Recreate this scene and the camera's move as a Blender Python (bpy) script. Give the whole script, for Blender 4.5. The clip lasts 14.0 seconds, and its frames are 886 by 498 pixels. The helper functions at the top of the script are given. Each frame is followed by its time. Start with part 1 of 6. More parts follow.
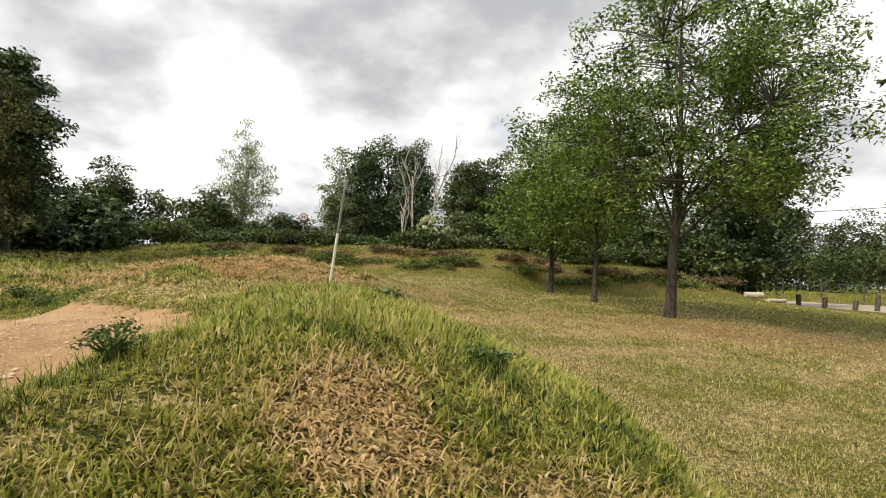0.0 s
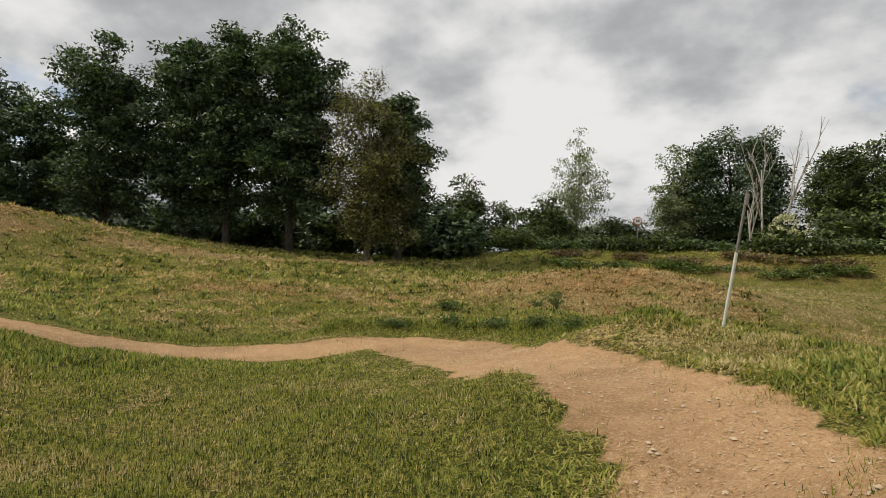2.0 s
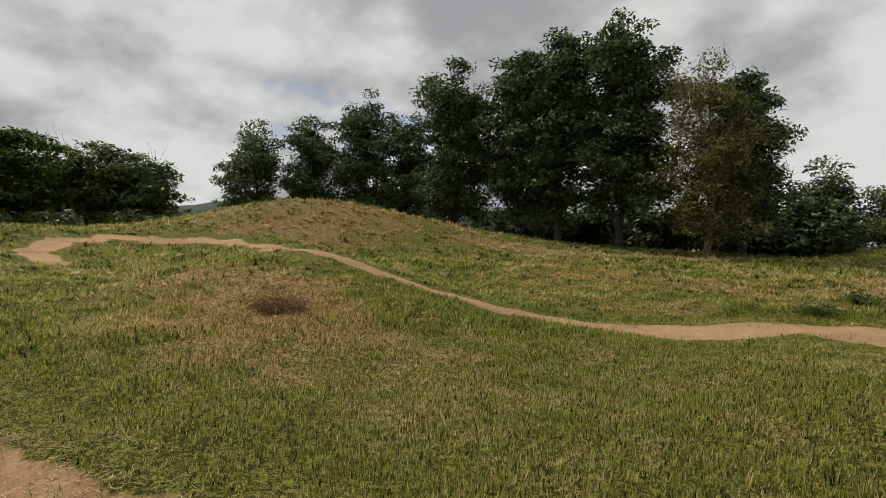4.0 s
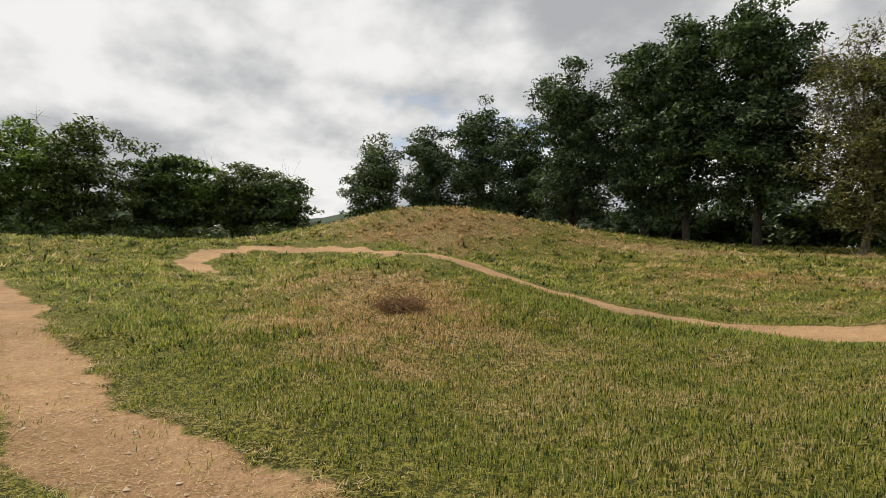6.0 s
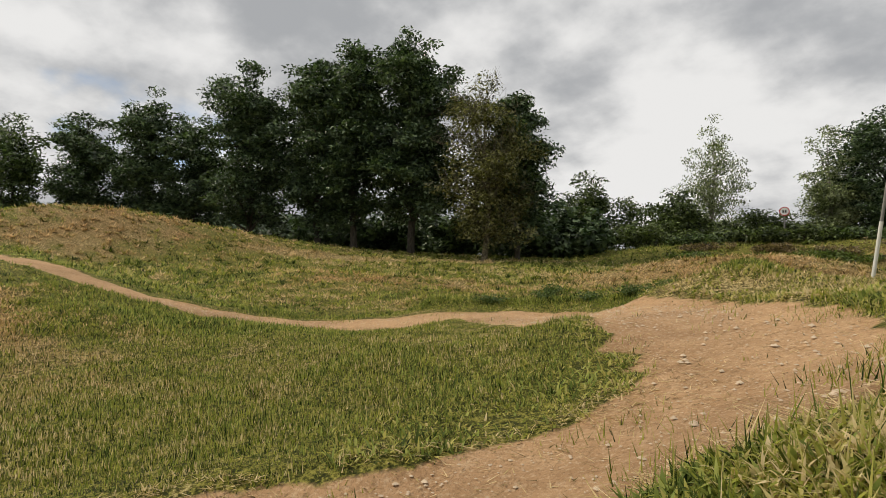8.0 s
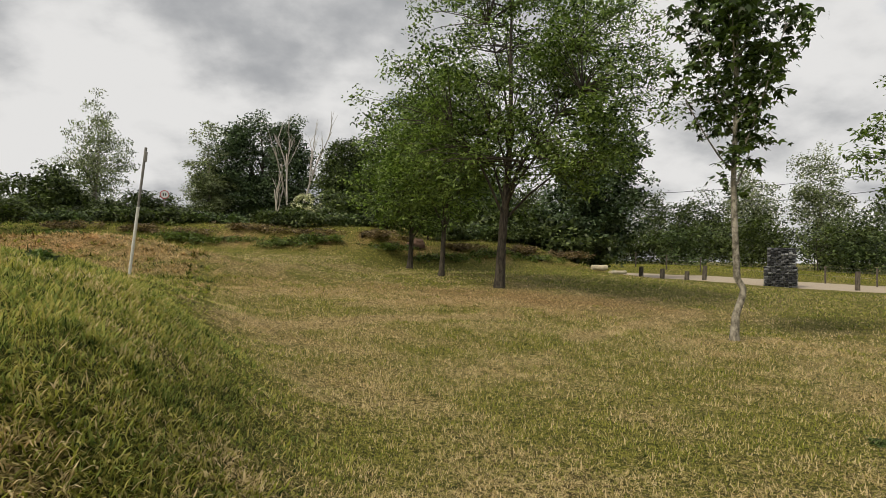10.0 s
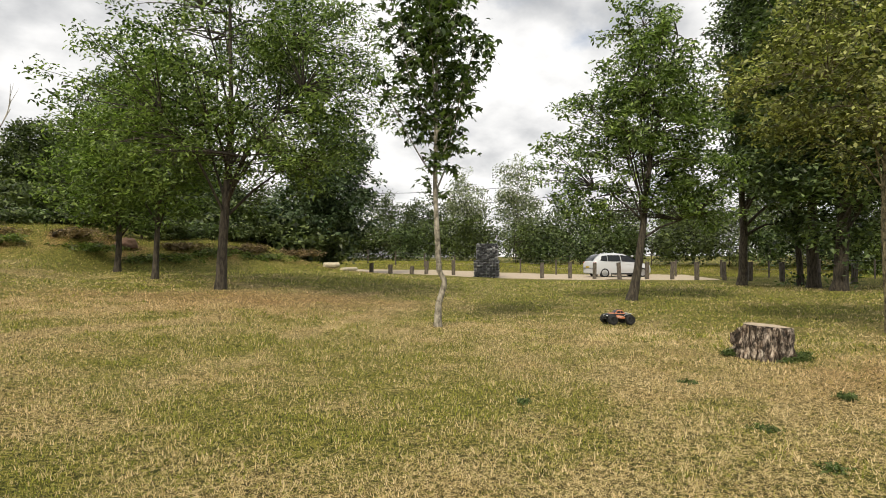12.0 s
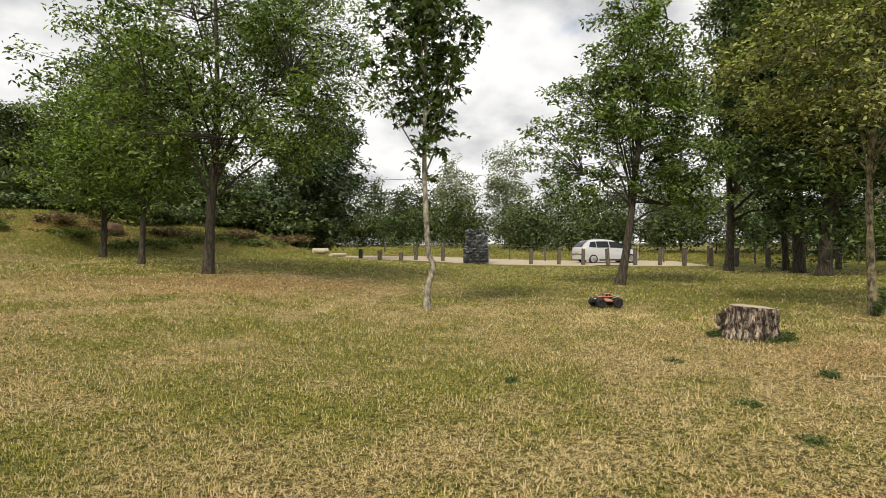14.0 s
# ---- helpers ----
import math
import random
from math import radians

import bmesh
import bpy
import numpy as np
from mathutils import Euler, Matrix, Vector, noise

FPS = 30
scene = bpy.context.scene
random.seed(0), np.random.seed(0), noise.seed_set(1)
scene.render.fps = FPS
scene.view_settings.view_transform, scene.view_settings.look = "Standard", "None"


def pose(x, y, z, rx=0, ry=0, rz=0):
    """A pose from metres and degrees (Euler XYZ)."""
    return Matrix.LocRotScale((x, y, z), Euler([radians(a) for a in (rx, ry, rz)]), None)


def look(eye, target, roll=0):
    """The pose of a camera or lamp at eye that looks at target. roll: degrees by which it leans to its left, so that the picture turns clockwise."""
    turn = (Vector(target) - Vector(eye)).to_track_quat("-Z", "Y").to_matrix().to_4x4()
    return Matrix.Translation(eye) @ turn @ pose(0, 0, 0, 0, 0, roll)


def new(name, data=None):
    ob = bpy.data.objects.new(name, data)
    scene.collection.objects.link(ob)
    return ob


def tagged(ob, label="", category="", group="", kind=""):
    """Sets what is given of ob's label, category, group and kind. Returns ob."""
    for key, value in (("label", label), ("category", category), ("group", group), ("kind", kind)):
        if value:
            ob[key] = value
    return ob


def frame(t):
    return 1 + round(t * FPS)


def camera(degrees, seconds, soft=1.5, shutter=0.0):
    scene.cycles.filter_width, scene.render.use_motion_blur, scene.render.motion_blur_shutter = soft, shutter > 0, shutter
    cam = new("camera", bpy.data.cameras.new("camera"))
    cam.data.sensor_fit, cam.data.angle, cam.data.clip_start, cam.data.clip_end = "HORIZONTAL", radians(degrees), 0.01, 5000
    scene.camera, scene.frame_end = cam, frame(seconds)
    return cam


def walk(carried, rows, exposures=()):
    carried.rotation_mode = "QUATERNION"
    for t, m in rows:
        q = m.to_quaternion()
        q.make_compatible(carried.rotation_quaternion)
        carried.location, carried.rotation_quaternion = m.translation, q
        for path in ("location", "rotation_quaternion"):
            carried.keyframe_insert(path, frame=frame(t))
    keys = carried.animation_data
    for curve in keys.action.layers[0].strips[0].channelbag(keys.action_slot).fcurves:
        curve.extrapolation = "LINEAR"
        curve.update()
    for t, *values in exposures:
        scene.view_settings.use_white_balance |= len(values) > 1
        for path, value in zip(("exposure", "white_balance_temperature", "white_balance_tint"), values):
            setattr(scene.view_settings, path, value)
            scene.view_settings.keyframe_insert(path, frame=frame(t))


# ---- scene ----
cam = camera(74.7, 14.0, soft=0.7)
PATH = [
    (0, (0.355, -0.139, 1.352), (0.383, 1.858, 1.443), 1.7),
    (0.5, (0.076, -0.094, 1.49), (-0.151, 1.891, 1.581), 2.0),
    (1, (-0.134, -0.123, 1.579), (-0.619, 1.816, 1.656), 1.7),
    (1.5, (-0.403, -0.207, 1.631), (-1.144, 1.649, 1.695), 1.9),
    (2, (-0.747, -0.385, 1.626), (-1.733, 1.354, 1.679), 2.3),
    (2.5, (-1.044, -0.612, 1.593), (-2.265, 0.971, 1.633), 2.2),
    (3, (-1.314, -0.669, 1.49), (-2.774, 0.698, 1.528), 2.3),
    (3.5, (-1.419, -0.845, 1.366), (-3.039, 0.327, 1.395), 2.6),
    (4, (-1.475, -0.951, 1.313), (-3.195, 0.068, 1.333), 2.4),
    (6.3, (-1.422, -0.93, 1.258), (-3.316, -0.288, 1.286), 1.1),
    (6.5, (-1.342, -0.824, 1.276), (-3.228, -0.161, 1.296), 1.0),
    (7, (-1.132, -0.682, 1.27), (-2.969, 0.108, 1.266), 1.0),
    (7.5, (-0.94, -0.568, 1.222), (-2.603, 0.543, 1.223), 1.0),
    (8, (-0.372, -0.166, 1.269), (-1.715, 1.315, 1.336), 1.0),
    (8.5, (0.379, -0.062, 1.435), (-0.51, 1.727, 1.527), 1.0),
    (9, (1.028, -0.249, 1.48), (0.655, 1.715, 1.537), 0.8),
    (9.2, (1.2, -0.299, 1.407), (0.994, 1.689, 1.449), 0.8),
    (11.3, (2.018, -0.856, 1.205), (3.025, 0.872, 1.227), 0.3),
    (11.5, (2.011, -0.825, 1.216), (3.072, 0.871, 1.24), 0.1),
    (12, (1.971, -0.754, 1.25), (3.156, 0.857, 1.278), -0.4),
    (12.5, (2.015, -0.826, 1.252), (3.299, 0.707, 1.281), -0.7),
    (13, (2.048, -0.88, 1.247), (3.392, 0.601, 1.273), -1.1),
    (13.5, (2.042, -0.861, 1.233), (3.392, 0.614, 1.243), -0.9),
    (14, (1.983, -0.749, 1.182), (3.197, 0.841, 1.166), -0.4),
]
walk(cam, [(t, look(eye, target, roll)) for t, eye, target, roll in PATH],
     exposures=[(0.0, 0.33), (1.0, 0.02), (2.0, -0.13), (4.0, -0.34), (6.5, 0.05), (7.5, -0.08), (8.5, -0.16), (9.2, -0.36), (11.3, 0.22), (12.3, 0.27), (13.5, 0.27), (14.0, 0.2)])

# ---------------------------------------------------------------- sky and sun
SUN_TURN, SUN_UP = 118.0, 48.0  # degrees from +y towards -x, and above the horizon


def sky():
    world = bpy.data.worlds.new("world")
    scene.world = world
    world.use_nodes = True
    nt = world.node_tree
    nt.nodes.clear()
    add, link = nt.nodes.new, nt.links.new
    out, bg = add("ShaderNodeOutputWorld"), add("ShaderNodeBackground")
    air = add("ShaderNodeTexSky")
    air.sky_type, air.sun_disc = "NISHITA", False
    air.sun_elevation, air.sun_rotation = radians(SUN_UP), radians(-SUN_TURN)
    dim = add("ShaderNodeVectorMath")
    dim.operation = "SCALE"
    dim.inputs["Scale"].default_value = 0.11
    link(air.outputs[0], dim.inputs[0])
    where, parts = add("ShaderNodeTexCoord"), add("ShaderNodeSeparateXYZ")
    link(where.outputs["Generated"], parts.inputs[0])
    up = add("ShaderNodeMath")
    up.operation, up.inputs[1].default_value = "MAXIMUM", 0.0
    link(parts.outputs[2], up.inputs[0])
    lift = add("ShaderNodeMath")
    lift.operation, lift.inputs[1].default_value = "ADD", 0.42
    link(up.outputs[0], lift.inputs[0])
    flat = []
    for k in (0, 1):
        d = add("ShaderNodeMath")
        d.operation = "DIVIDE"
        link(parts.outputs[k], d.inputs[0])
        link(lift.outputs[0], d.inputs[1])
        flat.append(d)
    plane = add("ShaderNodeCombineXYZ")
    for k in (0, 1):
        link(flat[k].outputs[0], plane.inputs[k])

    def number(how, a, b):
        m = add("ShaderNodeMath")
        m.operation = how
        for k, v in ((0, a), (1, b)):
            if isinstance(v, float):
                m.inputs[k].default_value = v
            else:
                link(v, m.inputs[k])
        return m.outputs[0]

    def field(scale, detail, rough, shift):
        move, tex = add("ShaderNodeMapping"), add("ShaderNodeTexNoise")
        move.inputs["Location"].default_value = shift
        link(plane.outputs[0], move.inputs[0])
        link(move.outputs[0], tex.inputs["Vector"])
        tex.inputs["Scale"].default_value, tex.inputs["Detail"].default_value, tex.inputs["Roughness"].default_value = scale, detail, rough
        return tex.outputs["Fac"]

    def ease(value, low, high):
        ramp = add("ShaderNodeMapRange")
        ramp.interpolation_type = "SMOOTHSTEP"
        ramp.inputs["From Min"].default_value, ramp.inputs["From Max"].default_value = low, high
        link(value, ramp.inputs["Value"])
        return ramp.outputs[0]

    # overcast: broad soft banks with rounded heaps in them
    banks, heaps, curls = field(2.0, 3, 0.45, (7.3, 5.2, 0.4)), field(4.2, 6, 0.52, (1.4, 8.8, 2.0)), field(6.5, 6, 0.55, (4.0, 0.6, 5.0))
    body = number("ADD", number("MULTIPLY", banks, 0.5), number("MULTIPLY", heaps, 0.36))
    body = number("ADD", body, number("MULTIPLY", curls, 0.14))
    shade = ease(body, 0.40, 0.57)
    cover = ease(number("ADD", number("MULTIPLY", field(1.5, 5, 0.5, (3.1, 1.7, 0.0)), 0.75), number("MULTIPLY", heaps, 0.25)), 0.30, 0.40)
    tone = add("ShaderNodeMix")
    tone.data_type = "RGBA"
    tone.inputs[6].default_value, tone.inputs[7].default_value = (0.43, 0.44, 0.455, 1), (0.89, 0.88, 0.865, 1)
    link(shade, tone.inputs[0])
    both = add("ShaderNodeMix")
    both.data_type = "RGBA"
    link(cover, both.inputs[0])
    link(dim.outputs[0], both.inputs[6])
    link(tone.outputs[2], both.inputs[7])
    link(both.outputs[2], bg.inputs[0])
    bg.inputs[1].default_value = 1.0
    link(bg.outputs[0], out.inputs[0])
    sun = new("sun", bpy.data.lights.new("sun", "SUN"))
    sun.data.energy, sun.data.angle, sun.data.color = 3.0, radians(12), (1.0, 0.90, 0.70)
    a, e = radians(SUN_TURN), radians(SUN_UP)
    way = Vector((-math.sin(a) * math.cos(e), math.cos(a) * math.cos(e), math.sin(e)))
    sun.matrix_world = look(way * 50, (0, 0, 0))


sky()

# ---------------------------------------------------------------- materials


def material(name, rough=0.8, metal=0.0):
    m = bpy.data.materials.new(name)
    m.use_nodes = True
    nt = m.node_tree
    b = nt.nodes["Principled BSDF"]
    b.inputs["Roughness"].default_value, b.inputs["Metallic"].default_value = rough, metal
    return m, nt, b


def noise_of(nt, scale, detail=4, rough=0.55, stretch=(1, 1, 1), coords="Object"):
    c, mp, t = nt.nodes.new("ShaderNodeTexCoord"), nt.nodes.new("ShaderNodeMapping"), nt.nodes.new("ShaderNodeTexNoise")
    mp.inputs["Scale"].default_value = stretch
    nt.links.new(c.outputs[coords], mp.inputs[0])
    nt.links.new(mp.outputs[0], t.inputs["Vector"])
    t.inputs["Scale"].default_value, t.inputs["Detail"].default_value, t.inputs["Roughness"].default_value = scale, detail, rough
    return t.outputs["Fac"]


def ramp_of(nt, fac, stops):
    r = nt.nodes.new("ShaderNodeValToRGB")
    while len(r.color_ramp.elements) < len(stops):
        r.color_ramp.elements.new(0.5)
    for el, (at, colour) in zip(r.color_ramp.elements, stops):
        el.position, el.color = at, (*colour, 1)
    nt.links.new(fac, r.inputs[0])
    return r.outputs[0]


def mix_of(nt, fac, a, b, kind="MIX"):
    x = nt.nodes.new("ShaderNodeMix")
    x.data_type, x.blend_type = "RGBA", kind
    for key, value in ((0, fac), (6, a), (7, b)):
        if isinstance(value, (int, float)):
            x.inputs[key].default_value = value
        elif isinstance(value, tuple):
            x.inputs[key].default_value = (*value, 1)
        else:
            nt.links.new(value, x.inputs[key])
    return x.outputs[2]


def bump_of(nt, b, fac, strength, distance):
    n = nt.nodes.new("ShaderNodeBump")
    n.inputs["Strength"].default_value, n.inputs["Distance"].default_value = strength, distance
    nt.links.new(fac, n.inputs["Height"])
    nt.links.new(n.outputs[0], b.inputs["Normal"])


def attr_of(nt, name):
    a = nt.nodes.new("ShaderNodeAttribute")
    a.attribute_name = name
    return a.outputs["Fac"]


def add_of(nt, a, b, how="ADD"):
    m = nt.nodes.new("ShaderNodeMath")
    m.operation = how
    for k, v in ((0, a), (1, b)):
        if isinstance(v, (int, float)):
            m.inputs[k].default_value = v
        else:
            nt.links.new(v, m.inputs[k])
    return m.outputs[0]


def plain(name, colour, rough=0.6, metal=0.0, grain=30, vary=0.25, bump=0.0, stretch=(1, 1, 1)):
    """A surface of one colour with grain and stains."""
    m, nt, b = material(name, rough, metal)
    dark, light = tuple(c * (1 - vary) for c in colour), tuple(min(1, c * (1 + vary)) for c in colour)
    fine = noise_of(nt, grain, 5, 0.6, stretch)
    coarse = noise_of(nt, grain / 9, 3, 0.5, stretch)
    nt.links.new(mix_of(nt, coarse, ramp_of(nt, fine, [(0.3, dark), (0.7, light)]), colour), b.inputs["Base Color"])
    if bump:
        bump_of(nt, b, fine, 0.6, bump)
    return m


def ground_material():
    m, nt, b = material("turf_and_dirt", 0.95)
    fibre = noise_of(nt, 95, 4, 0.6)
    fine = add_of(nt, add_of(nt, noise_of(nt, 26, 8, 0.75), 0.55, "MULTIPLY"), add_of(nt, fibre, 0.45, "MULTIPLY"))
    mid, big = noise_of(nt, 7, 6, 0.65), noise_of(nt, 0.8, 4, 0.55)
    # the darkest stops paint the shaded gaps between grass clumps
    turf = ramp_of(nt, fine, [(0.44, (0.03, 0.036, 0.008)), (0.5, (0.108, 0.106, 0.02)), (0.56, (0.29, 0.265, 0.06))])
    straw = ramp_of(nt, fine, [(0.44, (0.04, 0.033, 0.011)), (0.5, (0.225, 0.175, 0.066)), (0.56, (0.60, 0.48, 0.25))])
    dry = add_of(nt, attr_of(nt, "dry"), add_of(nt, add_of(nt, noise_of(nt, 24, 6, 0.7), 0.5, "SUBTRACT"), 1.5, "MULTIPLY"))
    dry = add_of(nt, dry, add_of(nt, add_of(nt, mid, 0.5, "SUBTRACT"), 0.5, "MULTIPLY"))
    straw = mix_of(nt, ramp_of(nt, noise_of(nt, 1.1, 5, 0.6), [(0.48, (0, 0, 0)), (0.7, (0.4, 0.4, 0.4))]), straw, mix_of(nt, 1.0, straw, (0.85, 0.66, 0.55), "MULTIPLY"))
    straw = mix_of(nt, attr_of(nt, "rust"), straw, mix_of(nt, 1.0, straw, (0.85, 0.60, 0.52), "MULTIPLY"))
    grass = mix_of(nt, ramp_of(nt, dry, [(0.35, (0, 0, 0)), (0.65, (1, 1, 1))]), turf, straw)
    clay = ramp_of(nt, mid, [(0.35, (0.33, 0.188, 0.096)), (0.55, (0.475, 0.288, 0.157)), (0.7, (0.59, 0.387, 0.228))])
    clay = mix_of(nt, ramp_of(nt, noise_of(nt, 60, 6, 0.7), [(0.52, (0, 0, 0)), (0.62, (0.8, 0.8, 0.8))]), clay, (0.72, 0.54, 0.36))
    clay = mix_of(nt, 0.5, clay, ramp_of(nt, big, [(0.36, (0.28, 0.175, 0.095)), (0.6, (0.55, 0.355, 0.195))]))
    clay = mix_of(nt, ramp_of(nt, noise_of(nt, 45, 8, 0.75), [(0.36, (0.75, 0.75, 0.75)), (0.46, (0, 0, 0))]), clay, (0.22, 0.14, 0.07))
    mask = add_of(nt, attr_of(nt, "dirt"), add_of(nt, add_of(nt, mid, 0.5, "SUBTRACT"), 0.9, "MULTIPLY"))
    mask = ramp_of(nt, mask, [(0.42, (0, 0, 0)), (0.58, (1, 1, 1))])
    nt.links.new(mix_of(nt, mask, grass, clay), b.inputs["Base Color"])
    bump_of(nt, b, add_of(nt, fine, mid), 0.9, 0.03)
    b.inputs["Specular IOR Level"].default_value = 0.15
    return m


def leaf_material(name, dark, mid, light, clear=0.35):
    m, nt, b = material(name, 0.48)
    r = nt.nodes.new("ShaderNodeNewGeometry").outputs["Random Per Island"]
    dark, light = tuple(0.4 * c for c in dark), tuple(1.25 * c for c in light)
    mid = tuple(0.85 * c for c in mid)
    hue = ramp_of(nt, r, [(0.0, dark), (0.52, mid), (1.0, light)])
    big = noise_of(nt, 0.9, 3)
    hue = mix_of(nt, ramp_of(nt, big, [(0.4, (0, 0, 0)), (0.7, (0.3, 0.3, 0.3))]), hue, light)
    nt.links.new(hue, b.inputs["Base Color"])
    b.inputs["Specular IOR Level"].default_value = 0.3
    t, x = nt.nodes.new("ShaderNodeBsdfTranslucent"), nt.nodes.new("ShaderNodeMixShader")
    nt.links.new(mix_of(nt, 1.0, hue, (1.35, 1.6, 0.7), "MULTIPLY"), t.inputs["Color"])
    x.inputs[0].default_value = clear
    nt.links.new(b.outputs[0], x.inputs[1])
    nt.links.new(t.outputs[0], x.inputs[2])
    nt.links.new(x.outputs[0], nt.nodes["Material Output"].inputs[0])
    return m


def blade_material():
    m, nt, b = material("grass_blades", 0.6)
    r = nt.nodes.new("ShaderNodeNewGeometry").outputs["Random Per Island"]
    r = add_of(nt, add_of(nt, r, 0.4, "MULTIPLY"), add_of(nt, attr_of(nt, "tone"), 0.6, "MULTIPLY"))
    r = add_of(nt, add_of(nt, r, 1.6, "MULTIPLY"), 0.3, "SUBTRACT")
    green = ramp_of(nt, r, [(0.0, (0.038, 0.055, 0.006)), (0.35, (0.205, 0.235, 0.03)), (0.7, (0.38, 0.395, 0.066)), (1.0, (0.54, 0.48, 0.145))])
    lush = ramp_of(nt, r, [(0.0, (0.014, 0.032, 0.007)), (0.35, (0.155, 0.205, 0.045)), (0.7, (0.41, 0.47, 0.135)), (1.0, (0.66, 0.66, 0.31))])
    straw = ramp_of(nt, r, [(0.0, (0.105, 0.075, 0.022)), (0.4, (0.50, 0.385, 0.165)), (1.0, (0.82, 0.67, 0.41))])
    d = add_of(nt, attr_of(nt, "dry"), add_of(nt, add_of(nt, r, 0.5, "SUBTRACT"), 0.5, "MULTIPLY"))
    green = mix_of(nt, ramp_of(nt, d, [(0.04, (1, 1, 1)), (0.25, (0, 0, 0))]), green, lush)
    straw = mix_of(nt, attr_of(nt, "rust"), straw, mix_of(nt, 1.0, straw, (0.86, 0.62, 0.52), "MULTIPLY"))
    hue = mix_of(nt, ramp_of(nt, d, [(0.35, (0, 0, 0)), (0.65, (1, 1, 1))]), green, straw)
    nt.links.new(hue, b.inputs["Base Color"])
    b.inputs["Specular IOR Level"].default_value = 0.12
    t, x = nt.nodes.new("ShaderNodeBsdfTranslucent"), nt.nodes.new("ShaderNodeMixShader")
    nt.links.new(hue, t.inputs["Color"])
    x.inputs[0].default_value = 0.45
    nt.links.new(b.outputs[0], x.inputs[1])
    nt.links.new(t.outputs[0], x.inputs[2])
    nt.links.new(x.outputs[0], nt.nodes["Material Output"].inputs[0])
    return m


def bark_material(name, dark, light, grain=14, stretch=0.22):
    m, nt, b = material(name, 0.95)
    ridges = noise_of(nt, grain, 6, 0.65, (1, 1, stretch))
    blot = noise_of(nt, 3, 3)
    hue = mix_of(nt, blot, ramp_of(nt, ridges, [(0.40, dark), (0.60, light)]), ramp_of(nt, ridges, [(0.3, dark), (0.9, tuple(0.7 * c for c in light))]))
    nt.links.new(hue, b.inputs["Base Color"])
    bump_of(nt, b, ridges, 1.0, 0.03)
    return m


TURF = ground_material()
BLADES = blade_material()
OAK_LEAF = leaf_material("dark_oak_leaves", (0.01, 0.024, 0.011), (0.04, 0.075, 0.032), (0.15, 0.2, 0.105), 0.16)
ASH_LEAF = leaf_material("ash_leaves", (0.014, 0.03, 0.008), (0.076, 0.127, 0.028), (0.25, 0.32, 0.10), 0.33)
MAPLE_LEAF = leaf_material("maple_leaves", (0.014, 0.026, 0.009), (0.04, 0.07, 0.02), (0.13, 0.19, 0.05), 0.22)
RUSTY_LEAF = leaf_material("yellow_brown_leaves", (0.032, 0.032, 0.013), (0.098, 0.096, 0.036), (0.26, 0.245, 0.11), 0.25)
OLIVE_LEAF = leaf_material("olive_yellow_leaves", (0.02, 0.024, 0.008), (0.115, 0.125, 0.034), (0.40, 0.41, 0.16), 0.28)
MID_LEAF = leaf_material("mid_green_leaves", (0.012, 0.026, 0.009), (0.046, 0.078, 0.026), (0.155, 0.205, 0.08), 0.2)
HEDGE_LEAF = leaf_material("hedge_leaves", (0.012, 0.024, 0.007), (0.045, 0.07, 0.02), (0.145, 0.18, 0.065), 0.17)
# lighter copy of the hedge leaves, sunlight put into the colour
SUNNY_LEAF = leaf_material("sunny_hedge_leaves", (0.018, 0.031, 0.009), (0.056, 0.078, 0.023), (0.16, 0.2, 0.07), 0.22)
PALE_LEAF = leaf_material("pale_willow_leaves", (0.06, 0.075, 0.038), (0.155, 0.18, 0.095), (0.31, 0.34, 0.2), 0.27)
LIME_LEAF = leaf_material("bright_young_leaves", (0.035, 0.058, 0.013), (0.09, 0.125, 0.032), (0.18, 0.23, 0.065), 0.3)
WEED_LEAF = leaf_material("weed_leaves", (0.045, 0.075, 0.02), (0.085, 0.13, 0.04), (0.15, 0.19, 0.07), 0.3)
BLOSSOM = leaf_material("cream_blossom", (0.45, 0.45, 0.30), (0.65, 0.64, 0.48), (0.8, 0.78, 0.64), 0.2)
BARK = bark_material("brown_bark", (0.022, 0.018, 0.014), (0.12, 0.10, 0.075), 22)
GREY_BARK = bark_material("pale_grey_bark", (0.15, 0.135, 0.11), (0.42, 0.38, 0.32))
MOTTLED = bark_material("lichen_mottled_bark", (0.018, 0.015, 0.01), (0.36, 0.31, 0.19), 15, 0.6)
SAPLING_BARK = bark_material("pale_mottled_sapling_bark", (0.09, 0.08, 0.06), (0.56, 0.51, 0.42), 16, 0.55)
BROWN_LEAF = leaf_material("withered_bramble_leaves", (0.08, 0.055, 0.03), (0.17, 0.12, 0.066), (0.30, 0.22, 0.125), 0.25)
DEAD_BARK = bark_material("bleached_dead_wood", (0.40, 0.36, 0.31), (0.72, 0.67, 0.60))

# ---------------------------------------------------------------- mesh helpers


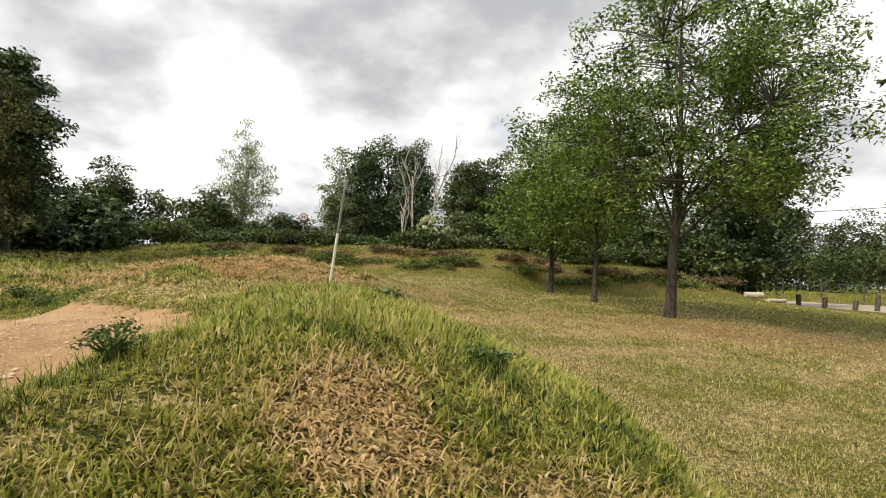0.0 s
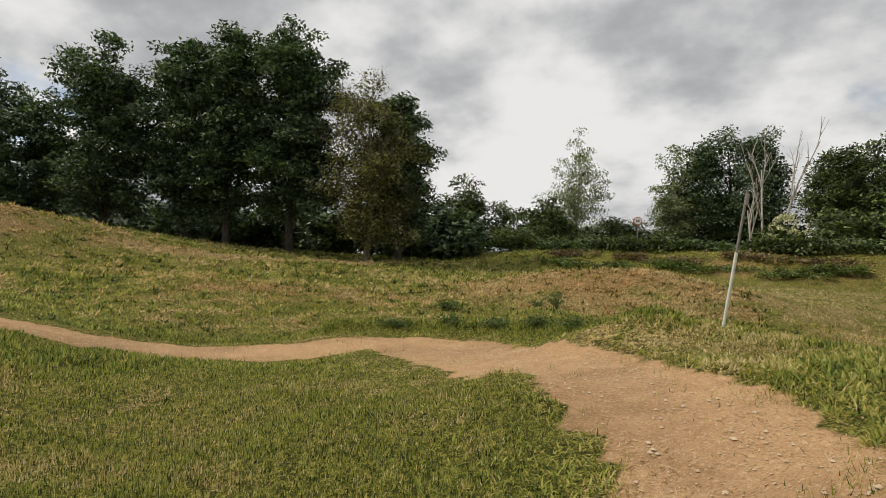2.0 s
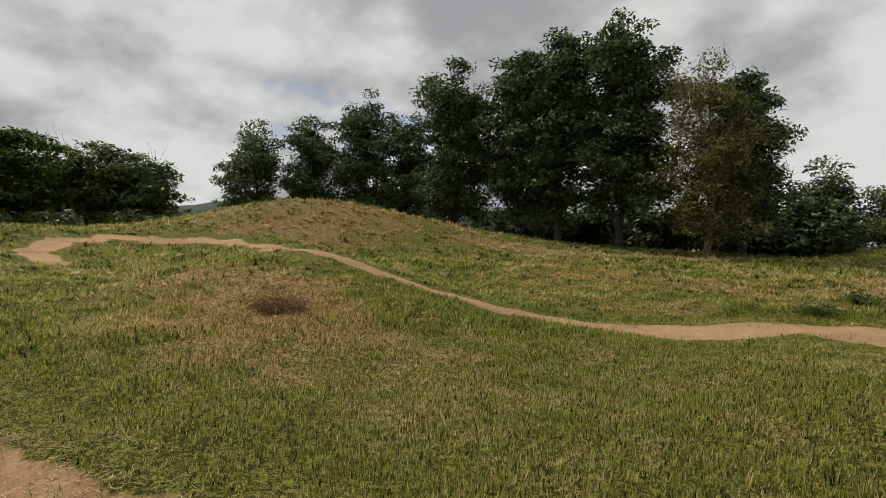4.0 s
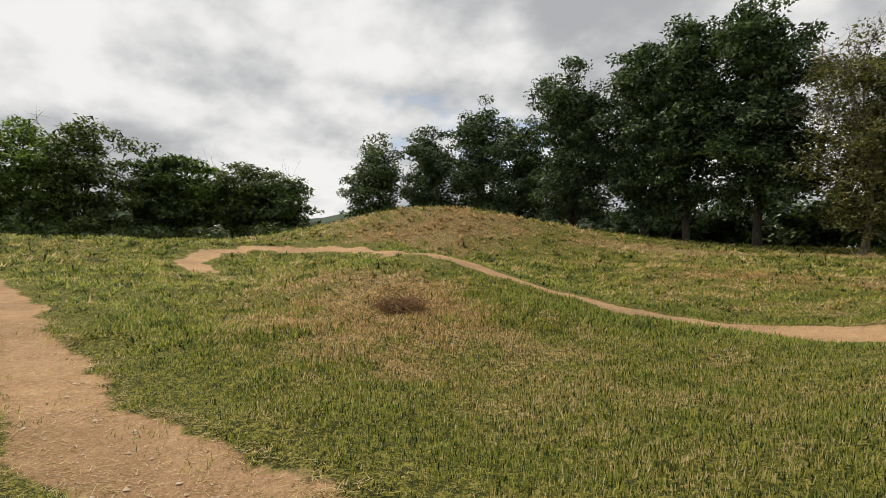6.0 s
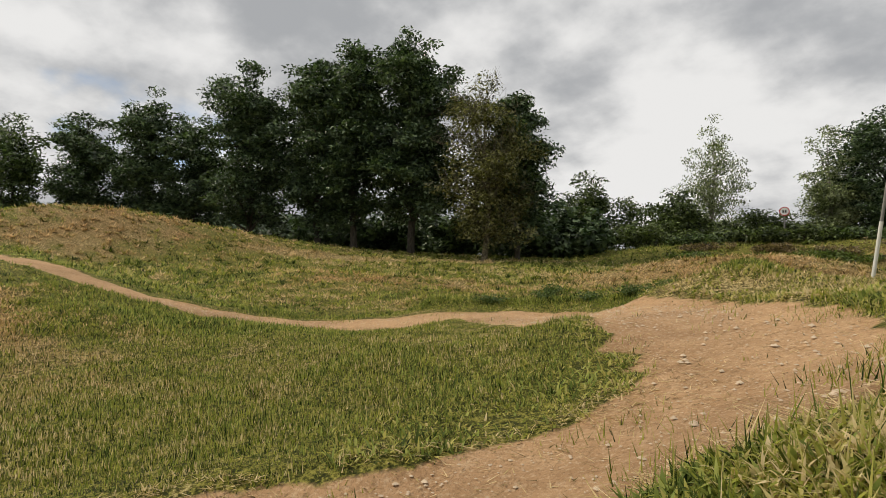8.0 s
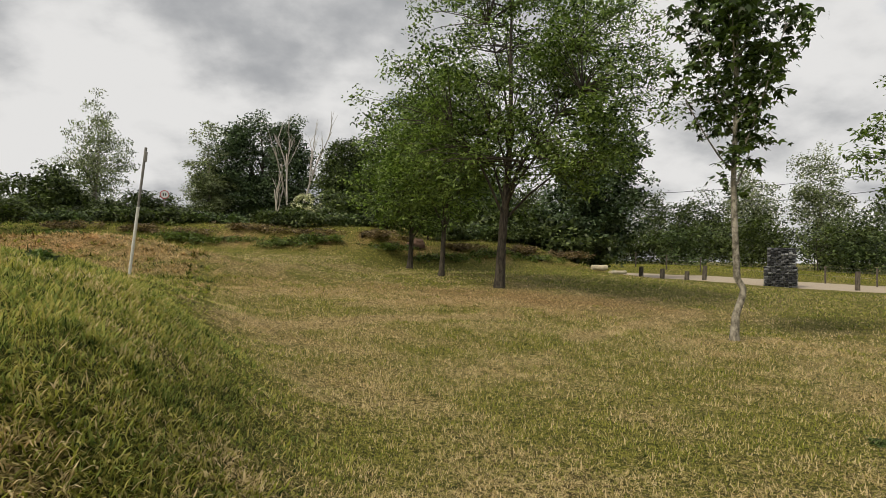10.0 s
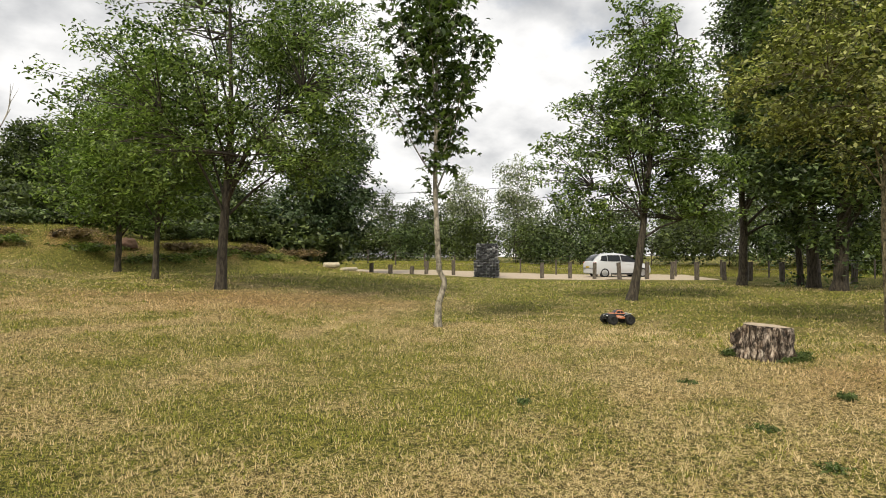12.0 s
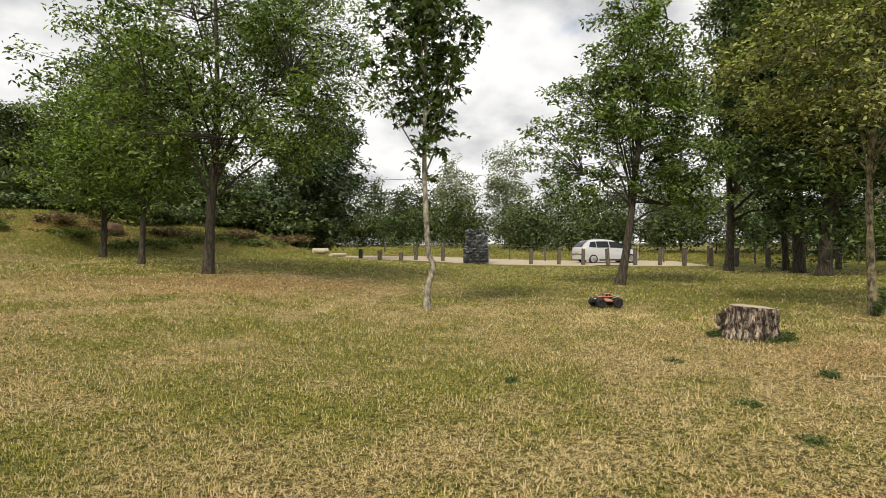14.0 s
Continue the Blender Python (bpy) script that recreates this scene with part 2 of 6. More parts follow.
def mesh_of(name, verts, faces, mat, smooth=False, values=None):
    """A mesh from arrays of corners and of faces with 3 or 4 corners each (a list of such arrays)."""
    faces = [np.asarray(f, int) for f in (faces if isinstance(faces, list) else [faces]) if len(f)]
    me = bpy.data.meshes.new(name)
    verts = np.asarray(verts, np.float32)
    me.vertices.add(len(verts))
    me.vertices.foreach_set("co", verts.ravel())
    loops = np.concatenate([f.ravel() for f in faces])
    sizes = np.concatenate([np.full(len(f), f.shape[1]) for f in faces])
    me.loops.add(len(loops))
    me.loops.foreach_set("vertex_index", loops.astype(np.int32))
    me.polygons.add(len(sizes))
    me.polygons.foreach_set("loop_start", np.concatenate([[0], np.cumsum(sizes)[:-1]]).astype(np.int32))
    if smooth:
        me.polygons.foreach_set("use_smooth", np.ones(len(sizes), bool))
    for key, v in (values or {}).items():
        me.attributes.new(key, "FLOAT", "POINT").data.foreach_set("value", np.asarray(v, np.float32))
    me.materials.append(mat)
    me.update(calc_edges=True)
    return me


def thing(name, label, category, at=(0, 0, 0), turn=0.0, group="", kind=""):
    ob = new(name)
    ob.matrix_world = pose(*at, 0, 0, turn)
    return tagged(ob, label, category, group, kind)


def hang(name, me, parent, label=""):
    ob = new(name, me)
    ob.parent = parent
    return tagged(ob, label)


def part(name, bm, mat, parent, label="", smooth=False):
    me = bpy.data.meshes.new(name)
    bm.to_mesh(me)
    bm.free()
    me.materials.append(mat)
    if smooth:
        me.polygons.foreach_set("use_smooth", np.ones(len(me.polygons), bool))
    return hang(name, me, parent, label)


def tubes(runs, sides=6, rough=0.0):
    """Tapered tubes along runs of (points, radii), knobbly by rough: corners and faces."""
    rng = np.random.default_rng(len(runs))
    verts, faces, base = [], [], 0
    ang = np.linspace(0, 2 * np.pi, sides, endpoint=False)
    for pts, radii in runs:
        pts = np.asarray(pts, float)
        d = np.gradient(pts, axis=0)
        d /= np.linalg.norm(d, axis=1)[:, None] + 1e-9
        ref = np.where(np.abs(d[:, 2:]) > 0.9, [[1.0, 0, 0]], [[0, 0, 1.0]])
        u = np.cross(d, ref)
        u /= np.linalg.norm(u, axis=1)[:, None] + 1e-9
        v = np.cross(d, u)
        knobs = 1 + rough * rng.normal(0, 1, (len(pts), sides, 1))
        ring = pts[:, None] + np.asarray(radii, float)[:, None, None] * knobs * (np.cos(ang)[None, :, None] * u[:, None] + np.sin(ang)[None, :, None] * v[:, None])
        verts.append(ring.reshape(-1, 3))
        n = len(pts)
        i, j = np.meshgrid(np.arange(n - 1), np.arange(sides), indexing="ij")
        a, b = base + i * sides + j, base + i * sides + (j + 1) % sides
        faces.append(np.stack([a, b, b + sides, a + sides], -1).reshape(-1, 4))
        base += n * sides
    return np.concatenate(verts), np.concatenate(faces)


def value_noise(x, y, scale, seed=0):
    x, y = np.asarray(x, float) * scale + 37.1 * seed, np.asarray(y, float) * scale - 11.7 * seed
    i, j = np.floor(x), np.floor(y)
    u, v = x - i, y - j
    u, v = u * u * (3 - 2 * u), v * v * (3 - 2 * v)

    def h(a, b):
        s = np.sin(a * 127.1 + b * 311.7 + seed * 17.3) * 43758.5453
        return s - np.floor(s)

    return (h(i, j) * (1 - u) + h(i + 1, j) * u) * (1 - v) + (h(i, j + 1) * (1 - u) + h(i + 1, j + 1) * u) * v


# ---------------------------------------------------------------- the ground


def bump(x, y, cx, cy, a, sx, sy, turn=0.0):
    c, s = np.cos(np.radians(turn)), np.sin(np.radians(turn))
    u, v = (x - cx) * c + (y - cy) * s, -(x - cx) * s + (y - cy) * c
    return a * np.exp(-0.5 * ((u / sx) ** 2 + (v / sy) ** 2))


def rise(v):
    return 1 / (1 + np.exp(-np.clip(v, -40, 40)))


def lip(x, y, out, wide):
    """1 on the low green lip round the outside of the track's bend, out metres behind its middle line."""
    best = np.full(np.shape(x), 9.0)
    for (ax, ay), (bx, by) in (((-5.3, 5.15), (-4.4, 5.6)), ((-4.4, 5.6), (-3.3, 5.62)), ((-3.3, 5.62), (-2.3, 5.0)), ((-2.3, 5.0), (-1.5, 4.35))):
        ay, by = ay + out, by + out
        q = np.clip(((x - ax) * (bx - ax) + (y - ay) * (by - ay)) / ((bx - ax) ** 2 + (by - ay) ** 2), 0, 1)
        best = np.minimum(best, np.hypot(x - ax - q * (bx - ax), y - ay - q * (by - ay)))
    return np.exp(-((best / wide) ** 2))


def ground_height(x, y):
    x, y = np.asarray(x, float), np.asarray(y, float)
    lawn = 0.76 * rise((0.8 * y - 0.65 * x - 5) / 2) * (1 - 0.5 * rise((x - 15.5) / 1.2))
    r = np.hypot(x + 3, y)
    track = np.minimum(0.50 + 0.032 * np.maximum(r - 1, 0), 1.45)
    edge = np.where(y > 9, x + 0.85 - 0.35 * (y - 9), x - (1.15 + 0.52 * rise((y - 0.9) / 0.2) * rise((4.6 - y) / 0.8) - 0.2 * np.maximum(y, -2)))
    k = rise(edge / np.where(y > 6, 0.36, 0.24))
    z = track * (1 - k) + lawn * k
    # the grassy berm and the banked corner of the dirt track
    off = x - (0.5 - 0.17 * y)
    ridge = np.exp(-0.5 * np.where(off > 0, np.maximum(off - 0.16, 0) / 0.75, off / 0.7) ** 2)
    z = z + (0.42 - 0.15 * rise(y - 4)) * ridge * rise((y - 0.75) / 0.22) * rise((8.0 - y) / 0.5)
    z = z + bump(x, y, -1.55, 3.2, 0.46, 1.35, 1.9, 20) + bump(x, y, -0.15, 1.35, 0.12, 0.36, 0.45) + bump(x, y, -3.6, 6.9, 0.13, 0.9, 0.35, 15)
    z = z + bump(x, y, -0.45, 0.6, 0.29, 0.32, 0.36) + bump(x, y, -1.5, 4.0, 0.14, 0.5, 0.35)
    # humps of the track
    z = z + bump(x, y, -9.0, 1.3, 0.37, 1.7, 1.3) + bump(x, y, -14.6, 2.5, 0.52, 4.0, 1.1, -7) + bump(x, y, -11.2, 2.0, 0.12, 0.9, 0.7) + bump(x, y, -10.6, 7.8, 0.28, 2.6, 1.5)
    z = z + bump(x, y, -4.0, 14.0, 0.75, 2.4, 1.6) + bump(x, y, -4.0, 8.6, 0.16, 1.5, 0.8, -10) + bump(x, y, -4.5, 4.75, 0.10, 0.8, 0.45, 30) + 0.17 * lip(x, y, 0.0, 0.26)
    z = z + bump(x, y, -25.6, 6.0, 1.75, 4.2, 3.0, 75) + bump(x, y, -24.0, 12.0, 0.8, 5.0, 3.0, 65)
    z = z + bump(x, y, -20, 22, 0.5, 8, 7) + bump(x, y, -24, -6, 0.5, 5, 2.5, 80)
    # bank and higher ground to the north
    n = np.where(x < 10, 1.0, np.exp(-0.5 * ((x - 10) / 2.2) ** 2)) * rise((x + 14) / 4)
    # the rise beyond the car park
    z = z + 0.55 * rise(((x - 17.6) * 0.725 + (y - 27.1) * 0.689 - 10.2) / 0.5) * rise((x - 12) / 2)
    z = z + 1.45 * n * rise((y - 24.4 + 0.12 * np.minimum(x, 0)) / 0.7)
    return z

# the dirt track: x, y and half its width, from the far loop past the banked corner and round the grass
TRACK = [(-14.6, -1.6, 0.25), (-18.0, -2.3, 0.35), (-20.7, -1.9, 0.42), (-21.5, -0.6, 0.42), (-21.0, 1.4, 0.42), (-20.2, 2.5, 0.38), (-18.6, 2.7, 0.34), (-16.0, 2.45, 0.34), (-13.3, 2.1, 0.34),
         (-11.2, 1.8, 0.36), (-10.3, 1.75, 0.38), (-9.5, 1.85, 0.38), (-8.8, 2.08, 0.37), (-8.0, 2.35, 0.35), (-7.3, 2.65, 0.35), (-6.2, 3.38, 0.36), (-5.3, 4.05, 0.36), (-4.4, 4.68, 0.40), (-3.4, 4.5, 0.58),
         (-2.5, 3.62, 0.46), (-1.7, 3.04, 0.40), (-1.3, 2.54, 0.38), (-0.98, 2.12, 0.40), (-0.82, 1.7, 0.39), (-0.81, 1.26, 0.40), (-1.13, 0.82, 0.36), (-1.55, 0.38, 0.30), (-2.0, -0.25, 0.33), (-2.85, -0.85, 0.33), (-3.5, -1.15, 0.30),
         (-4.5, -1.7, 0.22), (-6.3, -2.35, 0.22), (-8.3, -3.15, 0.24), (-13, -5.2, 0.25)]


def berm_foot(y):
    """Where the mown lawn begins beside the berm, as x."""
    return 1.6 - 0.2 * np.maximum(y, -2) + 0.5 * rise((y - 0.9) / 0.2) * rise((4.6 - y) / 0.8)


def track_gap(x, y):
    """How far a place lies inside the edge of the track, in metres."""
    best = np.full(np.shape(x), -9.0)
    for (ax, ay, aw), (bx, by, bw) in zip(TRACK[:-1], TRACK[1:]):
        dx, dy = bx - ax, by - ay
        s = np.clip(((x - ax) * dx + (y - ay) * dy) / (dx * dx + dy * dy), 0, 1)
        best = np.maximum(best, aw + (bw - aw) * s - np.hypot(x - ax - s * dx, y - ay - s * dy))
    return best


def track_mask(x, y):
    """1 on the dirt, 0 on the grass, soft over some centimetres at the edge."""
    best = track_gap(x, y) + 0.13 * (value_noise(x, y, 2.2, 3) - 0.5) + 0.13 * (value_noise(x, y, 7, 4) - 0.5) + 0.07 * (value_noise(x, y, 19, 8) - 0.5)
    return np.clip(0.5 + best / 0.16, 0, 1)


def hollow(x, y):
    """1 in the even green bowl inside the bend of the track."""
    return np.exp(-(((x + 3.8) / 2.5) ** 4) - ((y - 0.6) / 2.4) ** 4)


def dryness(x, y):
    """How yellow the grass is: the mown lawn and the humps are dry, the bowl beside the track is green, the far lawn is
    greened in place of tree shade.
    """
    side = rise((x - berm_foot(y)) / 0.22)
    d = 0.22 + 0.27 * side - 0.26 * rise((y - 22.6) / 0.8) * rise((12 - x) / 2) + bump(x, y, 4, 24.4, 0.4, 7, 0.6)
    d = d + bump(x, y, -7.7, 0.4, 0.66, 2.0, 0.95) + bump(x, y, -23, 6, 0.4, 3, 3) + bump(x, y, -24, 12, 0.2, 4, 4) + bump(x, y, -10.0, 8.2, 0.36, 3, 1.5)
    # last term: shade of the far trees put into the lawn's colour
    d = d + bump(x, y, -4, 13.2, 0.42, 2.6, 1.7) + bump(x, y, -4.6, 9.6, 0.12, 3, 1.0) + bump(x, y, 0.22, 1.0, 0.85, 0.12, 0.16) + bump(x, y, 0.6, 0.96, 0.5, 0.25, 0.08) + bump(x, y, 0.62, 1.68, 0.4, 0.1, 0.08) - bump(x, y, 0.45, 1.09, 0.5, 0.09, 0.06) - bump(x, y, 0.64, 1.26, 0.4, 0.16, 0.1) + bump(x, y, 0.47, 2.65, 0.4, 0.15, 0.25) - bump(x, y, 0.56, 1.55, 0.3, 0.16, 0.16) + bump(x, y, -0.22, 0.76, 0.15, 0.2, 0.12) + bump(x, y, -1.5, 3.75, 0.5, 0.5, 0.3) + bump(x, y, -1.0, 3.0, 0.35, 0.2, 0.4) - 0.21 * side * rise((x + 0.5 * y - 15) / 1.5)
    d = d + 0.03 * hollow(x, y) + bump(x, y, -0.9, 5.0, 0.18, 0.6, 1.6) + bump(x, y, 6.0, 11.5, 0.3, 3.0, 1.2) + bump(x, y, 8.9, 1.4, 0.3, 1.2, 0.8)
    d = d - bump(x, y, -1.4, 8.8, 0.15, 0.8, 1.2) - bump(x, y, -9.5, 3.2, 0.3, 2.5, 0.6)
    for (ax, ay), (bx, by), a in (((0.9, 6.6), (2.3, 7.9), 0.7), ((2.3, 7.9), (4.6, 8.9), 0.55), ((4.8, 9.9), (9.8, 12.9), 0.6), ((3.4, 9.8), (8.4, 13.1), 0.5), ((5.0, 7.0), (9.0, 10.4), 0.45), ((2.0, 9.0), (6.0, 11.6), 0.4)):
        s = np.clip(((x - ax) * (bx - ax) + (y - ay) * (by - ay)) / ((bx - ax) ** 2 + (by - ay) ** 2), 0, 1)
        d = d + 1.3 * a * (0.4 + value_noise(x, y, 1.2, 61)) * np.exp(-(((x - ax - s * (bx - ax)) ** 2 + (y - ay - s * (by - ay)) ** 2) / 0.03))
    d = d - 0.13 * np.exp(-((x - 0.6 + 0.17 * y) / 0.9) ** 2) * rise((7 - y) / 0.6)
    d = d - 0.4 * lip(x, y, -0.08, 0.28) + 0.5 * lip(x, y, 0.28, 0.08) * rise((x + 4.6) / 0.2) * rise((-2.6 - x) / 0.2)
    d = d - bump(x, y, 2.5, 10, 0.12, 3, 5)
    green = hollow(x, y)
    d = d + (1 - 0.75 * green) * (0.5 - 0.2 * side) * (value_noise(x, y, 0.55, 1) - 0.5) + (1 - 0.6 * green) * (0.4 - 0.06 * side) * (value_noise(x, y, 1.9, 2) - 0.5) + (0.5 - 0.22 * side) * (value_noise(x, y, 5.3, 7) - 0.5) + 0.02 * side * rise((13 - x - 0.5 * y) / 1.5)
    d = d - 0.34 * np.exp(-((track_gap(x, y) + 0.55) / 0.45) ** 2) * rise((-4.2 - x) / 0.4) * (0.4 + value_noise(x, y, 0.8, 28))
    for (ax, ay), (bx, by) in (((-20.3, 11.4), (-19.1, 13.0)), ((-19.1, 13.0), (-17.2, 15.5)), ((-17.2, 15.5), (-15.2, 17.9)), ((-15.2, 17.9), (-13.4, 25.0))):
        s = np.clip(((x - ax) * (bx - ax) + (y - ay) * (by - ay)) / ((bx - ax) ** 2 + (by - ay) ** 2), 0, 1)
        d = d + 0.7 * np.exp(-(((x - ax - s * (bx - ax)) ** 2 + (y - ay - s * (by - ay)) ** 2) / 0.25))
    return np.clip(d, 0, 1)


def rustiness(x, y):
    """Where the dry grass is red-brown: the humps of the track and the worn crown of the berm."""
    d = bump(x, y, -25, 8, 0.75, 6, 5) + bump(x, y, -8.2, 0.6, 0.8, 2.4, 1.5) + bump(x, y, -10.5, 7.5, 0.6, 3.5, 1.8) + bump(x, y, -4, 12.8, 0.5, 2.6, 1.6)
    d = d + bump(x, y, 0.3, 1.05, 0.42, 0.35, 0.25) + bump(x, y, -5, 9, 0.4, 5, 3) + bump(x, y, 8.9, 1.5, 0.35, 1.1, 0.8) + bump(x, y, 6, 11.5, 0.6, 3, 1.2) + bump(x, y, 4, 24.4, 0.9, 8, 0.8)
    return np.clip(0.65 * d * (0.5 + value_noise(x, y, 1.4, 22)), 0, 1)


def relief(x, y):
    """Small lumps of the turf on top of the large forms, and the worn hollow of the track."""
    r = np.hypot(x, y)
    lawn = rise((x - berm_foot(y) - 0.1) / 0.5) * rise((22 - y) / 0.5)
    far_off = 1 - np.exp(-r / 5)
    mask = track_mask(x, y)
    lumps = (0.04 + 0.13 * far_off) * (value_noise(x, y, 0.9, 5) - 0.5) + (0.03 + 0.08 * far_off) * (value_noise(x, y, 2.6, 6) - 0.5)
    return np.exp(-r / 32) * (1 - 0.7 * lawn) * lumps * (1 - 0.6 * mask) - 0.03 * mask


def level(x, y):
    return ground_height(x, y) + relief(x, y)


def build_ground():
    n, a, far = 335, 3.2, 900.0
    u = np.linspace(-1, 1, n)
    line = a * np.sinh(np.arcsinh(far / a) * u)
    x, y = np.meshgrid(line - 1.5, line + 3.0, indexing="ij")
    z, mask = level(x, y), track_mask(x, y)
    verts = np.stack([x, y, z], -1).reshape(-1, 3)
    i, j = np.meshgrid(np.arange(n - 1), np.arange(n - 1), indexing="ij")
    k = i * n + j
    faces = np.stack([k, k + n, k + n + 1, k + 1], -1).reshape(-1, 4)
    me = mesh_of("ground", verts, faces, TURF, True, {"dirt": mask.ravel(), "dry": dryness(x, y).ravel(), "rust": rustiness(x, y).ravel()})
    tagged(new("ground", me), "grassy humps and dry mown lawn with a sandy dirt track", "ground", kind="structure")


build_ground()


def surface(x, y):
    return float(level(x, y))


def tones(x, y, r):
    """Light and dark clumps, larger further off, 0 to 1."""
    w = np.clip((r - 3) / 9, 0, 1)
    t = (1 - w) * (0.6 * value_noise(x, y, 21, 31) + 0.4 * value_noise(x, y, 8, 32)) + w * (0.45 * value_noise(x, y, 7, 33) + 0.55 * value_noise(x, y, 2.7, 34))
    even = np.maximum(hollow(x, y), 0.75 * rise((x - berm_foot(y) - 0.3) / 0.3))
    return np.clip(0.5 + (1.0 + w) * (1 - 0.75 * even) * (t - 0.5) + (0.9 - 0.4 * w + 0.5 * even) * (value_noise(x, y, 431, 35) - 0.5), 0, 1)


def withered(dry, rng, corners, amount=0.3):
    """Dryness for each corner of the blades: the last, the tip, turns straw-coloured."""
    # straw tips; the lightening from root to tip also paints shade low down
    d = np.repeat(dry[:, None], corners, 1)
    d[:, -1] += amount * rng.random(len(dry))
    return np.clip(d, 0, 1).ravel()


def coarse_grass(rng):
    """Long arching blades of the berm: corners, quads, triangles and dryness."""
    n = 300000
    r = 0.8 + 10.0 * rng.random(n) ** 1.55
    a = np.radians(rng.uniform(-70, 60, n))
    x, y = 0.1 - np.sin(a) * r, -0.2 + np.cos(a) * r
    shoulder = rise((berm_foot(y) - 0.05 - x) / 0.12) * rise((x + 1.2 + 0.12 * y) / 0.25)
    clump = value_noise(x, y, 2.4, 16)
    keep = (rng.random(n) < shoulder * (0.35 + 0.9 * clump)) & (track_mask(x, y) < 0.35) & (y > 0.3)
    x, y, r, clump = x[keep], y[keep], r[keep], clump[keep]
    n = len(x)
    dry = np.clip(dryness(x, y) - 0.13 + rng.normal(0, 0.16, n), 0, 1)
    long = rng.uniform(0.03, 0.066, n) * (0.65 + 0.5 * clump) * (1 - 0.3 * dry) * (1 - 0.45 * np.exp(-((x + 0.45) ** 2 + (y - 0.95) ** 2) / 0.3))
    wide = 0.0066 * (np.maximum(r, 1.6) / 1.6) ** 0.7 * rng.uniform(0.6, 1.3, n) / 2
    turn = rng.uniform(0, 2 * np.pi, n)
    ax, ay = np.cos(turn), np.sin(turn)
    side = np.stack([-ay, ax, np.zeros(n)], -1) * wide[:, None]
    p = np.stack([x, y, level(x, y) - 0.01], -1)
    lean = rng.uniform(0.05, 0.85, n) + 0.45 * (dry > 0.5)
    rings = [p - side, p + side]
    bend = np.minimum(lean + 0.35, 1.75)
    p = p + np.stack([ax * np.sin(bend), ay * np.sin(bend), np.cos(bend)], -1) * (long * 0.58)[:, None]
    rings += [p - side * 0.85, p + side * 0.85]
    bend = np.minimum(lean * 1.8 + 0.6, 2.1)
    rings.append(p + np.stack([ax * np.sin(bend), ay * np.sin(bend), np.cos(bend)], -1) * (long * 0.46)[:, None])
    k = np.arange(n)[:, None] * 5
    quads = k + np.array([[0, 1, 3, 2]])
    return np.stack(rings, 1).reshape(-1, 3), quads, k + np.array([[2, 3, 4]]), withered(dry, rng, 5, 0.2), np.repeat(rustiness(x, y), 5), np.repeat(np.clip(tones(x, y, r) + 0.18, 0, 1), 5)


def short_grass(rng, n, inner, outer, start, end, low, high, wide, bias, straw, patch=9):
    """A close sward of single small blades in a sector of the plan: corners, triangles, dryness and rust."""
    r = inner + (outer - inner) * rng.random(n) ** bias
    a = np.radians(rng.uniform(start, end, n))
    x, y = 0.1 - np.sin(a) * r, -0.3 + np.cos(a) * r
    lawn = rise((x - berm_foot(y) - 0.1) / 0.3)
    keep = (track_mask(x, y) < rng.uniform(0.1, 0.7, n)) & ((x - 17.6) * 0.725 + (y - 27.1) * 0.689 < 0.6) & (lawn * straw + (1 - lawn) * (1 - straw) > 0.5)
    x, y, r = x[keep], y[keep], r[keep]
    n = len(x)
    clump = value_noise(x, y, patch, 25)
    dry = np.clip(dryness(x, y) + 0.45 * (1 - 0.6 * np.maximum(hollow(x, y), straw)) * (value_noise(x, y, 13, 26) - 0.5) + (0.5 * (0.5 - clump) if patch < 9 else 0) + rng.normal(0, 0.12, n) + 0.08 * hollow(x, y) * rng.normal(0, 1, n), 0, 1)
    level_sward = hollow(x, y)
    tall = rng.uniform(low, high, n) * (0.55 + 0.25 * level_sward + (0.9 - 0.5 * level_sward) * clump) * np.maximum(r / 5, 1) ** 0.3
    w = wide * (np.maximum(r, 2) / 2) ** 0.6 * rng.uniform(0.7, 1.3, n) / 2
    tall *= np.clip(0.35 - 1.3 * track_gap(x, y), 0.3, 1)
    turn, lean = rng.uniform(0, 2 * np.pi, n), np.abs(rng.normal(0.8, 0.4, n)) * (1 - 0.6 * level_sward) + 0.4 * dry * (1 - level_sward)
    root = np.stack([x, y, level(x, y) - 0.008], -1)
    side = np.stack([-np.sin(turn), np.cos(turn), np.zeros(n)], -1) * w[:, None]
    tip = root + np.stack([np.cos(turn) * np.sin(lean), np.sin(turn) * np.sin(lean), np.cos(lean)], -1) * tall[:, None]
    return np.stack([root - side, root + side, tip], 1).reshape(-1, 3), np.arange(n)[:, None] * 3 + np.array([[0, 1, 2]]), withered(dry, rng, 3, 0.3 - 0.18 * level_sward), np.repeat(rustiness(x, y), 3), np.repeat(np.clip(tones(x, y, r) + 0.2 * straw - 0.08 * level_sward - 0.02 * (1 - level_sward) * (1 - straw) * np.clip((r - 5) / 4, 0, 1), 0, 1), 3)


